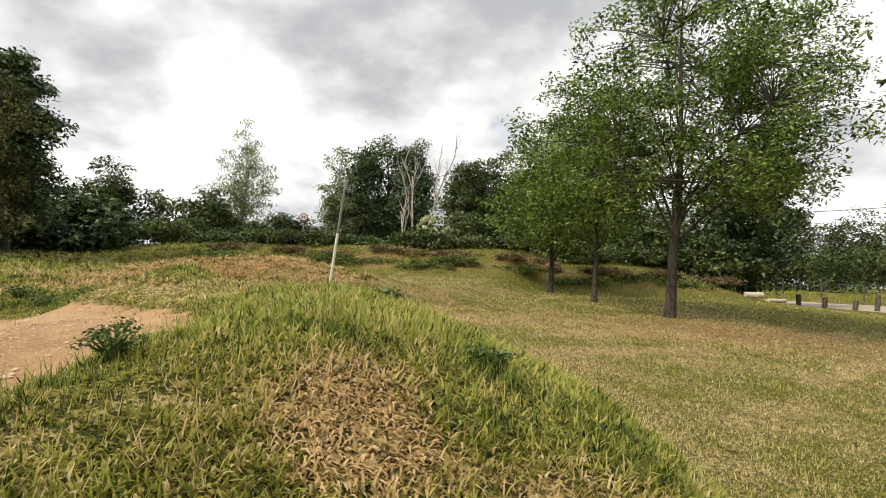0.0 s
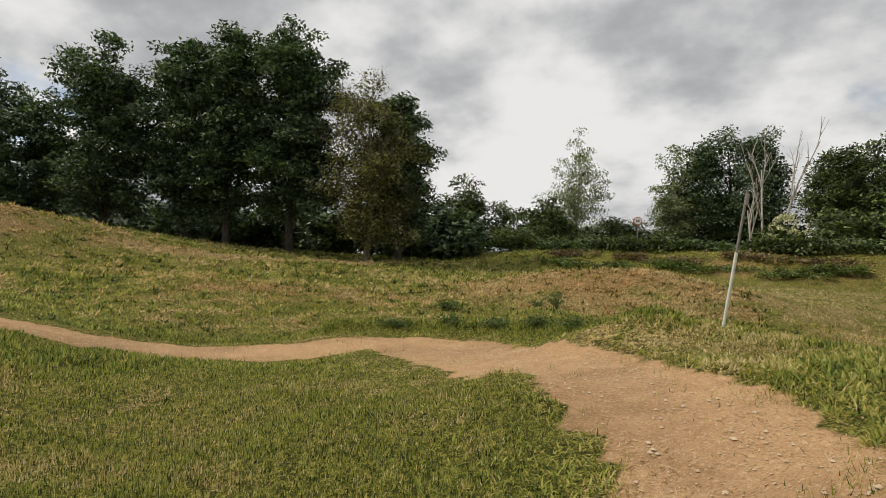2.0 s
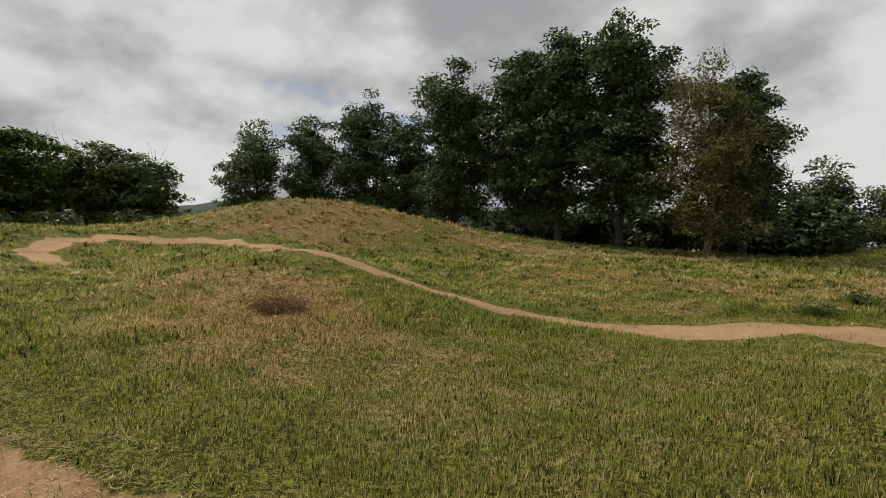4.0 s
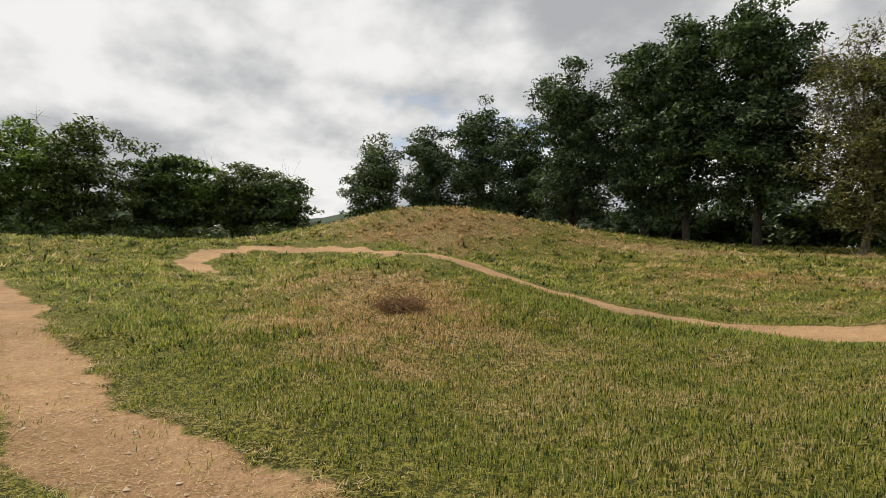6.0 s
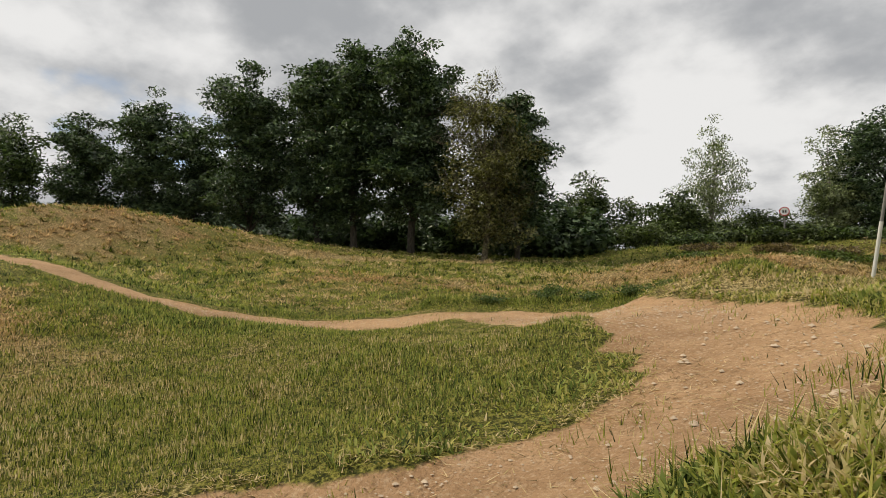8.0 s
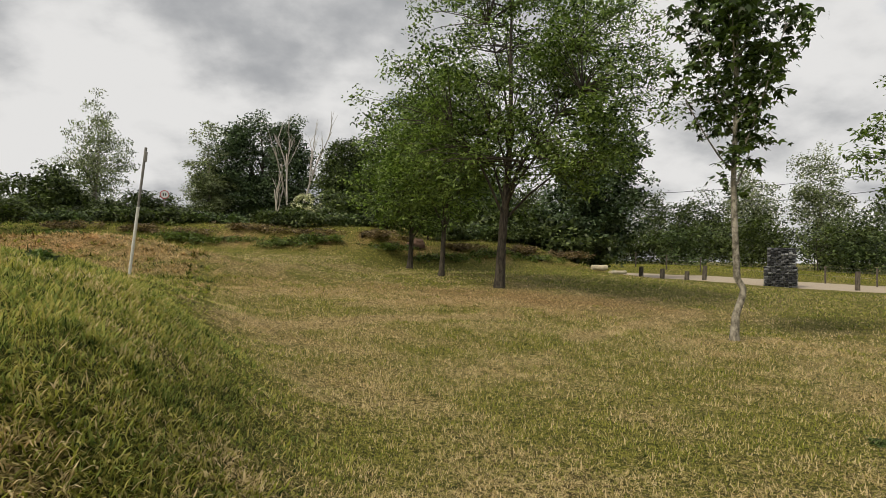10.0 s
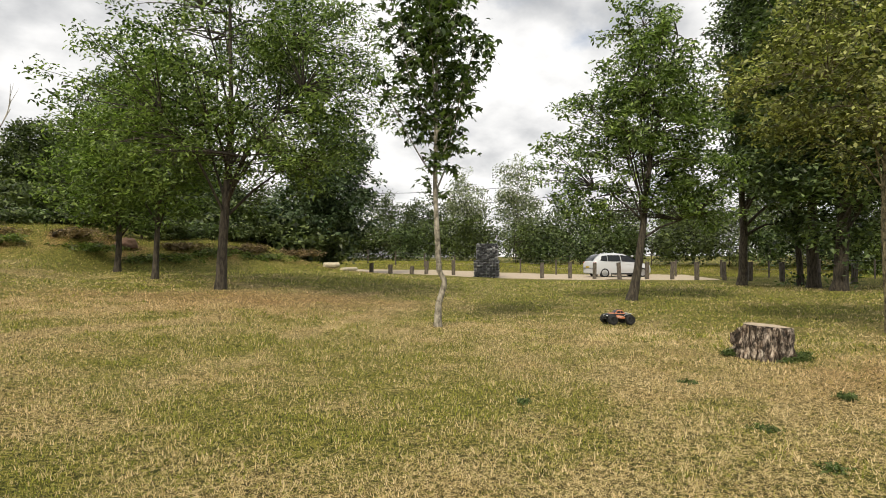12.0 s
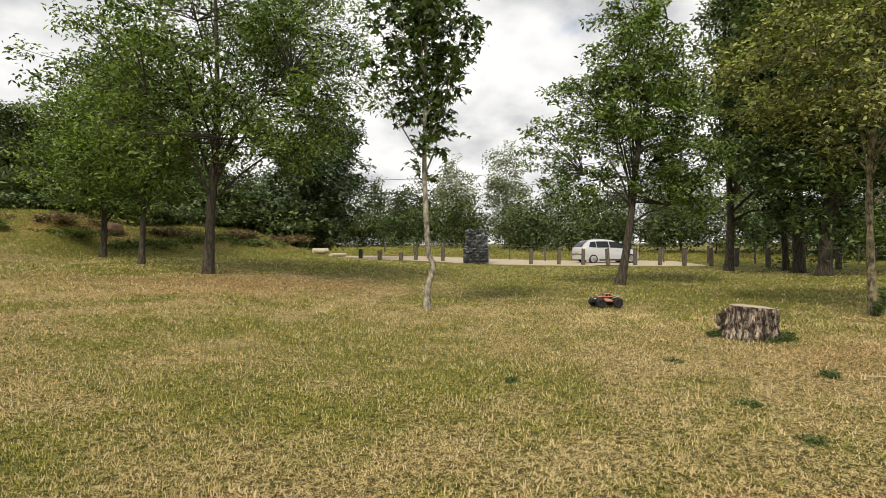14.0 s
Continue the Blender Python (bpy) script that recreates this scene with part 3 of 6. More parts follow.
def tussocks(rng, n, inner, outer, start, end, low, high, straw):
    """Low bunches of broad lying blades, each bunch of one colour: corners, triangles, dryness, rust and tone."""
    per = 12
    r = inner + (outer - inner) * rng.random(n) ** 1.35
    a = np.radians(rng.uniform(start, end, n))
    x, y = 0.1 - np.sin(a) * r, -0.3 + np.cos(a) * r
    lawn = rise((x - berm_foot(y) - 0.1) / 0.3)
    keep = (track_gap(x, y) < -0.28) & (hollow(x, y) < rng.random(n)) & ((x - 17.6) * 0.725 + (y - 27.1) * 0.689 < 0.4) & (lawn * straw + (1 - lawn) * (1 - straw) > 0.5)
    x, y, r = x[keep], y[keep], r[keep]
    n = len(x)
    dry = np.clip(dryness(x, y) + rng.normal(0, 0.16, n), 0, 1)
    tone = np.clip(0.4 * tones(x, y, r) + 0.75 * rng.random(n) - 0.1 - 0.03 * (1 - straw), 0, 1)
    size = rng.uniform(low, high, n) * np.clip(r / 11, 0.35, 1.7)
    root = np.repeat(np.stack([x, y, level(x, y) - 0.01], -1), per, 0)
    k = n * per
    turn, lean = rng.uniform(0, 2 * np.pi, k), np.clip(rng.normal(1.15, 0.25, k), 0.3, 1.5)
    long = np.repeat(size, per) * rng.uniform(0.6, 1.2, k)
    way = np.stack([np.cos(turn) * np.sin(lean), np.sin(turn) * np.sin(lean), np.cos(lean)], -1)
    side = np.stack([-np.sin(turn), np.cos(turn), np.zeros(k)], -1) * (long * (0.12 - 0.05 * straw))[:, None]
    foot = root + way * (long * 0.12)[:, None] * np.array([1, 1, 0.2])
    verts = np.stack([foot - side, foot + side, root + way * long[:, None]], 1).reshape(-1, 3)
    each = 3 * per
    return verts, np.arange(k)[:, None] * 3 + np.array([[0, 1, 2]]), np.repeat(dry, each), np.repeat(rustiness(x, y), each), np.repeat(tone, each)


def lip_tufts(rng):
    """Lush leaning tufts on the lip of the bend and beside the narrow track: corners, triangles, dryness, rust and tone."""
    n = 60000
    x, y = rng.uniform(-10.5, -1.2, n), rng.uniform(0.8, 6.2, n)
    gap = track_gap(x, y)
    beside = np.exp(-(((gap + 0.34) / 0.2) ** 2)) * rise((-5.4 - x) / 0.3) * (value_noise(x, y, 0.9, 71) > 0.45)
    keep = (rng.random(n) < np.maximum(lip(x, y, -0.1, 0.24), 0.7 * beside)) & (gap < -0.04)
    x, y = x[keep], y[keep]
    per = 4
    x, y = np.repeat(x, per) + rng.normal(0, 0.012, len(x) * per), np.repeat(y, per) + rng.normal(0, 0.012, len(y) * per)
    n = len(x)
    turn, lean = rng.uniform(0, 2 * np.pi, n), np.abs(rng.normal(0.8, 0.35, n))
    long, w = rng.uniform(0.03, 0.075, n), rng.uniform(0.003, 0.006, n)
    root = np.stack([x, y, level(x, y) - 0.006], -1)
    side = np.stack([-np.sin(turn), np.cos(turn), np.zeros(n)], -1) * w[:, None]
    tip = root + np.stack([np.cos(turn) * np.sin(lean), np.sin(turn) * np.sin(lean), np.cos(lean)], -1) * long[:, None]
    dry = np.clip(0.02 + 0.1 * rng.random(n), 0, 1)
    return (np.stack([root - side, root + side, tip], 1).reshape(-1, 3), np.arange(n)[:, None] * 3 + np.array([[0, 1, 2]]),
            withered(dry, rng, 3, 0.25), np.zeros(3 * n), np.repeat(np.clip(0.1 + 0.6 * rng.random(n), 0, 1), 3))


def rim_blades(rng):
    """Tall single blades along the rim of the berm above the track: corners, triangles, dryness, rust and tone."""
    m, per = 170, 5
    x, y = rng.uniform(-0.72, 0.02, m), rng.uniform(0.5, 1.45, m)
    gap = track_gap(x, y)
    keep = (gap < -0.02) & (gap > -0.42) & (value_noise(x, y, 3.0, 73) > 0.35)
    x, y = np.repeat(x[keep], per), np.repeat(y[keep], per)
    n = len(x)
    x, y = x + rng.normal(0, 0.014, n), y + rng.normal(0, 0.014, n)
    turn, lean = rng.uniform(0, 2 * np.pi, n), np.abs(rng.normal(0.35, 0.3, n))
    long, w = rng.uniform(0.03, 0.085, n) * rng.uniform(0.7, 1.15, n), rng.uniform(0.0014, 0.0026, n)
    root = np.stack([x, y, level(x, y) - 0.006], -1)
    side = np.stack([-np.sin(turn), np.cos(turn), np.zeros(n)], -1) * w[:, None]
    tip = root + np.stack([np.cos(turn) * np.sin(lean), np.sin(turn) * np.sin(lean), np.cos(lean)], -1) * long[:, None]
    dry = np.clip(rng.normal(0.12, 0.15, n), 0, 1)
    return (np.stack([root - side, root + side, tip], 1).reshape(-1, 3), np.arange(n)[:, None] * 3 + np.array([[0, 1, 2]]),
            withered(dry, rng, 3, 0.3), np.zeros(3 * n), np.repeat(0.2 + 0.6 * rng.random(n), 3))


def litter(rng):
    """Dry stalks and stray tufts on the worn edges of the dirt: corners, triangles, dryness, rust and tone."""
    n = 420000
    x, y = rng.uniform(-7.5, 0.2, n), rng.uniform(-3.6, 6.4, n)
    gap = track_gap(x, y) + 0.13 * (value_noise(x, y, 2.2, 3) - 0.5)
    keep = (gap > -0.1) & (rng.random(n) < 1.3 * np.exp(-np.maximum(gap, 0) / 0.13) * value_noise(x, y, 3.1, 41) ** 1.3 + 0.02)
    x, y = x[keep], y[keep]
    n = len(x)
    tuft = value_noise(x, y, 6, 42) > 0.72
    turn, lean = rng.uniform(0, 2 * np.pi, n), np.where(tuft, rng.uniform(0.2, 1.0, n), rng.uniform(1.35, 1.55, n))
    long, w = rng.uniform(0.02, 0.06, n), rng.uniform(0.0012, 0.0026, n)
    root = np.stack([x, y, level(x, y) + np.where(tuft, -0.004, 0.004)], -1)
    side = np.stack([-np.sin(turn), np.cos(turn), np.zeros(n)], -1) * w[:, None]
    tip = root + np.stack([np.cos(turn) * np.sin(lean), np.sin(turn) * np.sin(lean), np.cos(lean)], -1) * long[:, None]
    dry = np.where(tuft, 0.3, 0.95)
    return (np.stack([root - side, root + side, tip], 1).reshape(-1, 3), np.arange(n)[:, None] * 3 + np.array([[0, 1, 2]]),
            np.repeat(dry, 3), np.zeros(3 * n), np.repeat(rng.random(n), 3))


def verge(rng):
    """Taller rough grass on the rise beyond the car park: corners, triangles, dryness, rust and tone."""
    n = 36000
    s, d = rng.uniform(-16, 38, n), 9.2 + 6.5 * rng.random(n) ** 1.2
    d = d - 6.5 * rise((s - 19) / 0.5) * rng.random(n)
    x, y = 17.6 + 0.689 * s + 0.725 * d, 27.1 - 0.725 * s + 0.689 * d
    turn, lean = rng.uniform(0, 2 * np.pi, n), np.abs(rng.normal(0.45, 0.3, n))
    tall, w = rng.uniform(0.05, 0.17, n) * (0.5 + value_noise(x, y, 0.8, 51)), rng.uniform(0.01, 0.024, n)
    root = np.stack([x, y, level(x, y) - 0.02], -1)
    side = np.stack([-np.sin(turn), np.cos(turn), np.zeros(n)], -1) * w[:, None]
    tip = root + np.stack([np.cos(turn) * np.sin(lean), np.sin(turn) * np.sin(lean), np.cos(lean)], -1) * tall[:, None]
    return (np.stack([root - side, root + side, tip], 1).reshape(-1, 3), np.arange(n)[:, None] * 3 + np.array([[0, 1, 2]]),
            np.repeat(0.12 + 0.2 * value_noise(x, y, 0.7, 52), 3), np.zeros(3 * n), np.repeat(0.35 + 0.5 * value_noise(x, y, 1.7, 53), 3))


def build_grass():
    """Tufts of blades, dense and fine where one stands and looser further off."""
    rng = np.random.default_rng(5)
    m, per = 24000, 7
    lo, hi = 0.75**0.42, 48.0**0.42
    r = (lo + (hi - lo) * rng.random(m)) ** (1 / 0.42)
    a = np.radians(rng.uniform(-92, 122, m))
    x, y = 0.1 - np.sin(a) * r, -0.3 + np.cos(a) * r
    tuft_dry, tuft_tall = rng.normal(0, 0.16, m), rng.uniform(0.55, 1.5, m)
    reach = 0.016 * (np.maximum(r, 1.5) / 1.5) ** 0.45
    n = m * per
    x, y = np.repeat(x, per) + rng.normal(0, 1, n) * np.repeat(reach, per), np.repeat(y, per) + rng.normal(0, 1, n) * np.repeat(reach, per)
    r, tuft_dry, tuft_tall = np.repeat(r, per), np.repeat(tuft_dry, per), np.repeat(tuft_tall, per)
    keep = (track_mask(x, y) < rng.uniform(0.15, 0.8, n)) & (r > 0.75)
    s = (x - 17.6) * 0.725 + (y - 27.1) * 0.689
    keep &= (s < 0.7) | (s > 10)
    x, y, r, tuft_dry, tuft_tall = x[keep], y[keep], r[keep], tuft_dry[keep], tuft_tall[keep]
    n = len(x)
    dry = np.clip(dryness(x, y) + tuft_dry + 0.35 * (value_noise(x, y, 4.5, 9) - 0.5) + 0.35 * (value_noise(x, y, 11, 19) - 0.5), 0, 1)
    lawn = rise((x - berm_foot(y) - 0.1) / 0.35)
    tall = (0.046 * (1 - lawn) + 0.024 * lawn) * rng.uniform(0.6, 1.2, n) * (1 - 0.35 * dry) * tuft_tall
    wide = 0.0042 * (np.maximum(r, 1.6) / 1.6) ** 0.62 * rng.uniform(0.7, 1.4, n)
    tall *= np.clip(0.4 - 1.3 * track_gap(x, y), 0.35, 1)
    tall *= 1 - 0.35 * hollow(x, y)
    tall *= np.maximum(r / 6, 1) ** 0.25 * (1 + 1.6 * rise((y - 23.0) / 0.6) * rise((12 - x) / 1.5))
    z = level(x, y) - 0.012
    turn = rng.uniform(0, 2 * np.pi, n)
    lean = np.abs(rng.normal(0.7, 0.45, n)) + 1.0 * dry * (rng.random(n) < 0.65)
    ax, ay = np.cos(turn), np.sin(turn)
    root = np.stack([x, y, z], -1)
    side = np.stack([-ay, ax, np.zeros(n)], -1) * wide[:, None] / 2
    way = np.stack([ax * np.sin(lean * 0.6), ay * np.sin(lean * 0.6), np.cos(lean * 0.6)], -1)
    tip = np.stack([ax * np.sin(lean * 1.2), ay * np.sin(lean * 1.2), np.cos(lean * 1.2)], -1)
    knee = root + way * (tall * 0.55)[:, None]
    end = knee + tip * (tall * 0.5)[:, None]
    verts = np.stack([root - side, root + side, knee - side * 0.8, knee + side * 0.8, end], 1)
    near = r < 4.5
    k = np.arange(n)[:, None] * 5
    quads = (k + np.array([[0, 1, 3, 2]]))
    tips = (k + np.array([[2, 3, 4]]))
    flat = (k + np.array([[0, 1, 4]]))
    coarse = coarse_grass(rng)
    bowl = short_grass(rng, 290000, 1.3, 8.0, 8, 122, 0.022, 0.044, 0.0052, 1.15, 0)
    sward = short_grass(rng, 240000, 2.6, 12.0, -92, 10, 0.022, 0.05, 0.0056, 1.3, 1)
    humps = short_grass(rng, 120000, 6.0, 30.0, 5, 122, 0.03, 0.07, 0.009, 1.35, 0, 2.2)
    bunches = tussocks(rng, 15000, 4.5, 32.0, 0, 122, 0.07, 0.15, 0)
    lawn_bunches = tussocks(rng, 6500, 8.0, 30.0, -92, 18, 0.035, 0.07, 1)
    crown = short_grass(rng, 110000, 0.8, 5.5, -80, 42, 0.03, 0.055, 0.0046, 1.4, 0)
    beyond = short_grass(rng, 80000, 10.0, 30.0, -92, 16, 0.025, 0.045, 0.0095, 1.3, 1, 4)
    passes = (bowl, sward, humps, beyond, crown, bunches, lawn_bunches, litter(rng), verge(rng), lip_tufts(rng), rim_blades(rng))
    parts = [verts.reshape(-1, 3), coarse[0], *[s[0] for s in passes]]
    start = np.cumsum([0] + [len(v) for v in parts])
    four = np.concatenate([quads[near], coarse[1] + start[1]])
    three = np.concatenate([tips[near], flat[~near], coarse[2] + start[1], *[s[1] + start[2 + k] for k, s in enumerate(passes)]])
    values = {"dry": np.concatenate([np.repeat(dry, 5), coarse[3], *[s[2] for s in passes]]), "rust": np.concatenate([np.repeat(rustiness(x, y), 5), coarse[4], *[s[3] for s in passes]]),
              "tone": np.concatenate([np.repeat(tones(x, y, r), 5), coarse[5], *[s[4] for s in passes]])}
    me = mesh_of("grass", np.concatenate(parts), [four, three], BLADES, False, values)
    tagged(new("grass", me), "green and straw-coloured grass blades on the humps and lawn", "grass", kind="stuff")


build_grass()

# ---------------------------------------------------------------- trees


def leaves(centres, count, spread, size, rng, droop=0.3, shape=0.5, fine=True, flat=0.7):
    """Leaves in loose bunches round the centres: folded diamonds, or plain pointed ones on far trees."""
    n = len(centres) * count
    d = rng.normal(0, 1, (n, 3))
    d *= (rng.random(n) ** 0.45 / np.linalg.norm(d, axis=1))[:, None]
    c = np.repeat(centres, count, 0) + d * np.array([spread, spread, spread * flat]) * 1.9
    a = rng.uniform(0, 2 * np.pi, n)
    fall = rng.normal(-droop, 0.45, n)
    way = np.stack([np.cos(a) * np.cos(fall), np.sin(a) * np.cos(fall), np.sin(fall)], -1)
    up = np.repeat(rng.normal(0, 0.5, (len(centres), 3)), count, 0) + rng.normal(0, 0.45, (n, 3)) + np.array([0, 0, 1.0])
    side = np.cross(way, up)
    side /= np.linalg.norm(side, axis=1)[:, None] + 1e-9
    s = size * rng.uniform(0.6, 1.35, n)[:, None]
    if not fine:
        verts = np.stack([c - side * s * shape * 0.62, c + side * s * shape * 0.62, c + way * s], 1).reshape(-1, 3)
        return verts, np.arange(n)[:, None] * 3 + np.array([[0, 1, 2]])
    lift = np.cross(side, way) * s * 0.12
    mid = c + way * s * 0.5
    verts = np.stack([c, mid - side * s * shape * 0.5 + lift, c + way * s, mid + side * s * shape * 0.5 + lift], 1).reshape(-1, 3)
    k = np.arange(n)[:, None] * 4
    return verts, np.concatenate([k + np.array([[0, 1, 2]]), k + np.array([[0, 2, 3]])])


def tree(name, label, at, height, crown, trunk, bark, leaf, bunches=160, count=55, spread=0.34, size=0.13, lean=(0.0, 0.0), kink=0.15, limbs=12, droop=0.3,
         category="tree", group="", seed=1, hollow=0.35, shape=0.5, bare=0, fine=False, flat=0.6):
    """A tapered trunk with limbs and twigs under a crown of many leaves.
    crown: rounded masses of (dx, dy, z, rx, ry, rz) from the foot; trunk: radius; bare: leafless twigs that stand out of the top."""
    rng = np.random.default_rng(seed)
    x, y = at
    base = thing(name, label, category, (x, y, surface(x, y) - 0.05), 0, group)
    top = height * 0.86
    t = np.linspace(0, 1, 25)
    stem = np.stack([lean[0] * t + kink * trunk * 3 * np.sin(t * 7 + seed), lean[1] * t + kink * trunk * 3 * np.cos(t * 6 + 2 * seed) - kink * trunk * 3 * np.cos(2 * seed), top * t], -1)
    stem[:, 0] -= stem[0, 0]
    radii = trunk * (1 - 0.88 * t**0.9)
    radii *= 0.85
    radii *= 1 + 0.35 * np.exp(-t * top / 0.18)
    runs = [(stem, radii)]
    crown = np.array(crown, float)
    low = (crown[:, 2] - crown[:, 5]).min()
    share = crown[:, 3] * crown[:, 4] * crown[:, 5]
    pick = rng.choice(len(crown), bunches, p=share / share.sum())
    d = rng.normal(0, 1, (bunches, 3))
    d /= np.linalg.norm(d, axis=1)[:, None]
    d *= (hollow + (1 - hollow) * rng.random(bunches) ** 0.6)[:, None] * rng.uniform(0.85, 1.12, bunches)[:, None]
    tips = crown[pick, :3] + d * crown[pick, 3:]
    tips = tips[tips[:, 2] > min(0.15, 0.3 * height)]
    order = rng.permutation(len(tips))
    mains = tips[order[:limbs]]
    forks = []
    for p in mains:
        h = np.clip(p[2] * rng.uniform(0.4, 0.75), max(top * 0.12, 0.8 * low), top * 0.95)
        start = np.array([np.interp(h, stem[:, 2], stem[:, k]) for k in (0, 1)] + [h])
        q = np.linspace(0, 1, 5)[:, None]
        bow = start * (1 - q) + p * q + np.array([0, 0, 0.14 * np.linalg.norm(p - start)]) * np.sin(q * np.pi) + rng.normal(0, 0.05, (5, 3)) * q * (1 - q) * 3
        r0 = (0.36 if fine else 0.5) * np.interp(h, stem[:, 2], radii)
        runs.append((bow, r0 * (1 - 0.85 * q[:, 0])))
        forks += [bow[2], bow[3]]
    forks = np.array(forks + [*stem[12::3]])
    thin = []
    for p in tips[order[limbs:]][:: 1 if fine else 4]:
        f = forks[np.argmin(np.linalg.norm(forks - p, axis=1) + 2.0 * (forks[:, 2] > p[2] + 0.3))]
        q = np.linspace(0, 1, 4 if fine else 3)[:, None]
        bow = f * (1 - q) + p * q + np.array([0, 0, 0.1]) * np.sin(q * np.pi)
        thin.append((bow, (0.004 + trunk * 0.10 * (1 - q[:, 0]))))
    for _ in range(bare):
        c = crown[rng.integers(len(crown))]
        f = c[:3] + np.array([rng.normal(0, c[3] * 0.3), rng.normal(0, c[4] * 0.3), c[5] * 0.5])
        p = f + np.array([rng.normal(0, 0.5), rng.normal(0, 0.5), c[5] * rng.uniform(0.5, 0.9)])
        q = np.linspace(0, 1, 5)[:, None]
        bow = f * (1 - q) + p * q + rng.normal(0, 0.07, (5, 3)) * q
        thin.append((bow, 0.022 * (1 - 0.8 * q[:, 0])))
        for _ in range(5):
            m = bow[rng.integers(1, 4)]
            thin.append((np.array([m, m + rng.normal(0, 0.25, 3) + (0, 0, 0.25), m + rng.normal(0, 0.35, 3) + (0, 0, 0.5)]), np.array([0.011, 0.008, 0.004])))
    v1, f1 = tubes(runs, 10 if fine else 7, 0.06)
    if thin:
        v2, f2 = tubes(thin, 3)
        v1, f1 = np.concatenate([v1, v2]), np.concatenate([f1, f2 + len(v1)])
    hang("trunk", mesh_of("trunk", v1, f1, bark, True), base)
    if leaf:
        v, f = leaves(tips, int(count * (1.1 if fine else 0.98)), spread, size * (1.55 if fine else 1.72), rng, droop, shape, fine, flat)
        hang("crown", mesh_of("crown", v, f, leaf), base)
    return base


def shrub(name, label, at, size, leaf, bunches=70, count=60, spread=0.3, leaf_size=0.13, seed=1, group="", turn=0.0):
    """A bush from the ground up: stems and a ragged mound of leaves."""
    w, d, h = size
    rng = np.random.default_rng(seed + 900)
    c, s = math.cos(radians(turn)), math.sin(radians(turn))
    lobes = []
    for k in range(max(3, int(w / 0.9))):
        u, v = rng.uniform(-0.5, 0.5) * (w - 1), rng.uniform(-0.4, 0.4) * max(d - 1, 0.2)
        lobe = h * rng.uniform(0.42, 0.6)
        lobes.append((u * c - v * s, u * s + v * c, h * 0.42, 0.22 * w + 0.3, 0.3 * d, lobe))
    return tree(name, label, at, h * 0.8, lobes, 0.05, BARK, leaf, bunches, count, spread, leaf_size, limbs=8, category="bush", group=group, seed=seed, hollow=0.2)


def heaped(w, h, low, seed):
    """Masses of a full crown of width w between the heights low and h: a core with rounded boughs round it."""
    rng = np.random.default_rng(seed + 400)
    tall = h - low

    def reach(f):
        return 0.5 * w * math.sqrt(max(0.05, 1 - ((f - 0.42) / 0.62) ** 2))

    masses = [(0, 0, low + f * tall, 0.62 * reach(f), 0.62 * reach(f), 0.2 * tall) for f in (0.2, 0.42, 0.64)] + [(0, 0, low + 0.84 * tall, 0.5 * reach(0.84), 0.5 * reach(0.84), 0.15 * tall)]
    for k in range(13):
        f, a = 0.08 + 0.8 * (k + rng.random()) / 13, 2.4 * k + rng.uniform(-0.4, 0.4)
        c = reach(f)
        masses.append((0.62 * c * math.cos(a), 0.62 * c * math.sin(a), low + f * tall, 0.36 * c + 0.2, 0.36 * c + 0.2, (0.07 + 0.03 * rng.random()) * tall))
    return masses


def dome(w, h, low):
    """Masses of a broad crown of width w between the heights low and h."""
    m, r = (h + low) / 2, (h - low) / 2
    return [(0, 0, m, 0.36 * w, 0.36 * w, r * 0.98), (0.22 * w, 0.1 * w, m - 0.25 * r, 0.28 * w, 0.28 * w, 0.62 * r),
            (-0.24 * w, 0.05 * w, m - 0.3 * r, 0.26 * w, 0.27 * w, 0.6 * r), (0.02 * w, -0.24 * w, m - 0.2 * r, 0.28 * w, 0.25 * w, 0.62 * r), (-0.1 * w, 0.2 * w, m + 0.3 * r, 0.24 * w, 0.22 * w, 0.5 * r)]


def dead_tree(x, y, h, lean, seed):
    rng = np.random.default_rng(seed)
    base = thing("dead_tree", "bleached leafless tree with forked bare branches", "tree", (x, y, surface(x, y) - 0.1), 0, "dead trees")
    runs = []

    def grow(p, way, length, r, depth):
        q = np.linspace(0, 1, 6)[:, None]
        bend = rng.normal(0, 0.10, 3) * length
        pts = p + way * length * q + bend * q * q
        runs.append((pts, r * (1 - 0.55 * q[:, 0])))
        if depth == 0:
            return
        for k in range(3 if depth > 1 else 2):
            at = pts[2 + k] if k < 4 else pts[5]
            out = way + np.array([rng.normal(0, 0.32), rng.normal(0, 0.25), rng.uniform(0.2, 0.6)])
            grow(at, out / np.linalg.norm(out), length * rng.uniform(0.4, 0.6), r * 0.55, depth - 1)

    way = np.array([lean * 0.13, 0, 1.0])
    grow(np.zeros(3), way / np.linalg.norm(way), h * 0.62, 0.10, 3)
    hang("trunk", mesh_of("trunk", *tubes(runs, 6), DEAD_BARK, True), base)


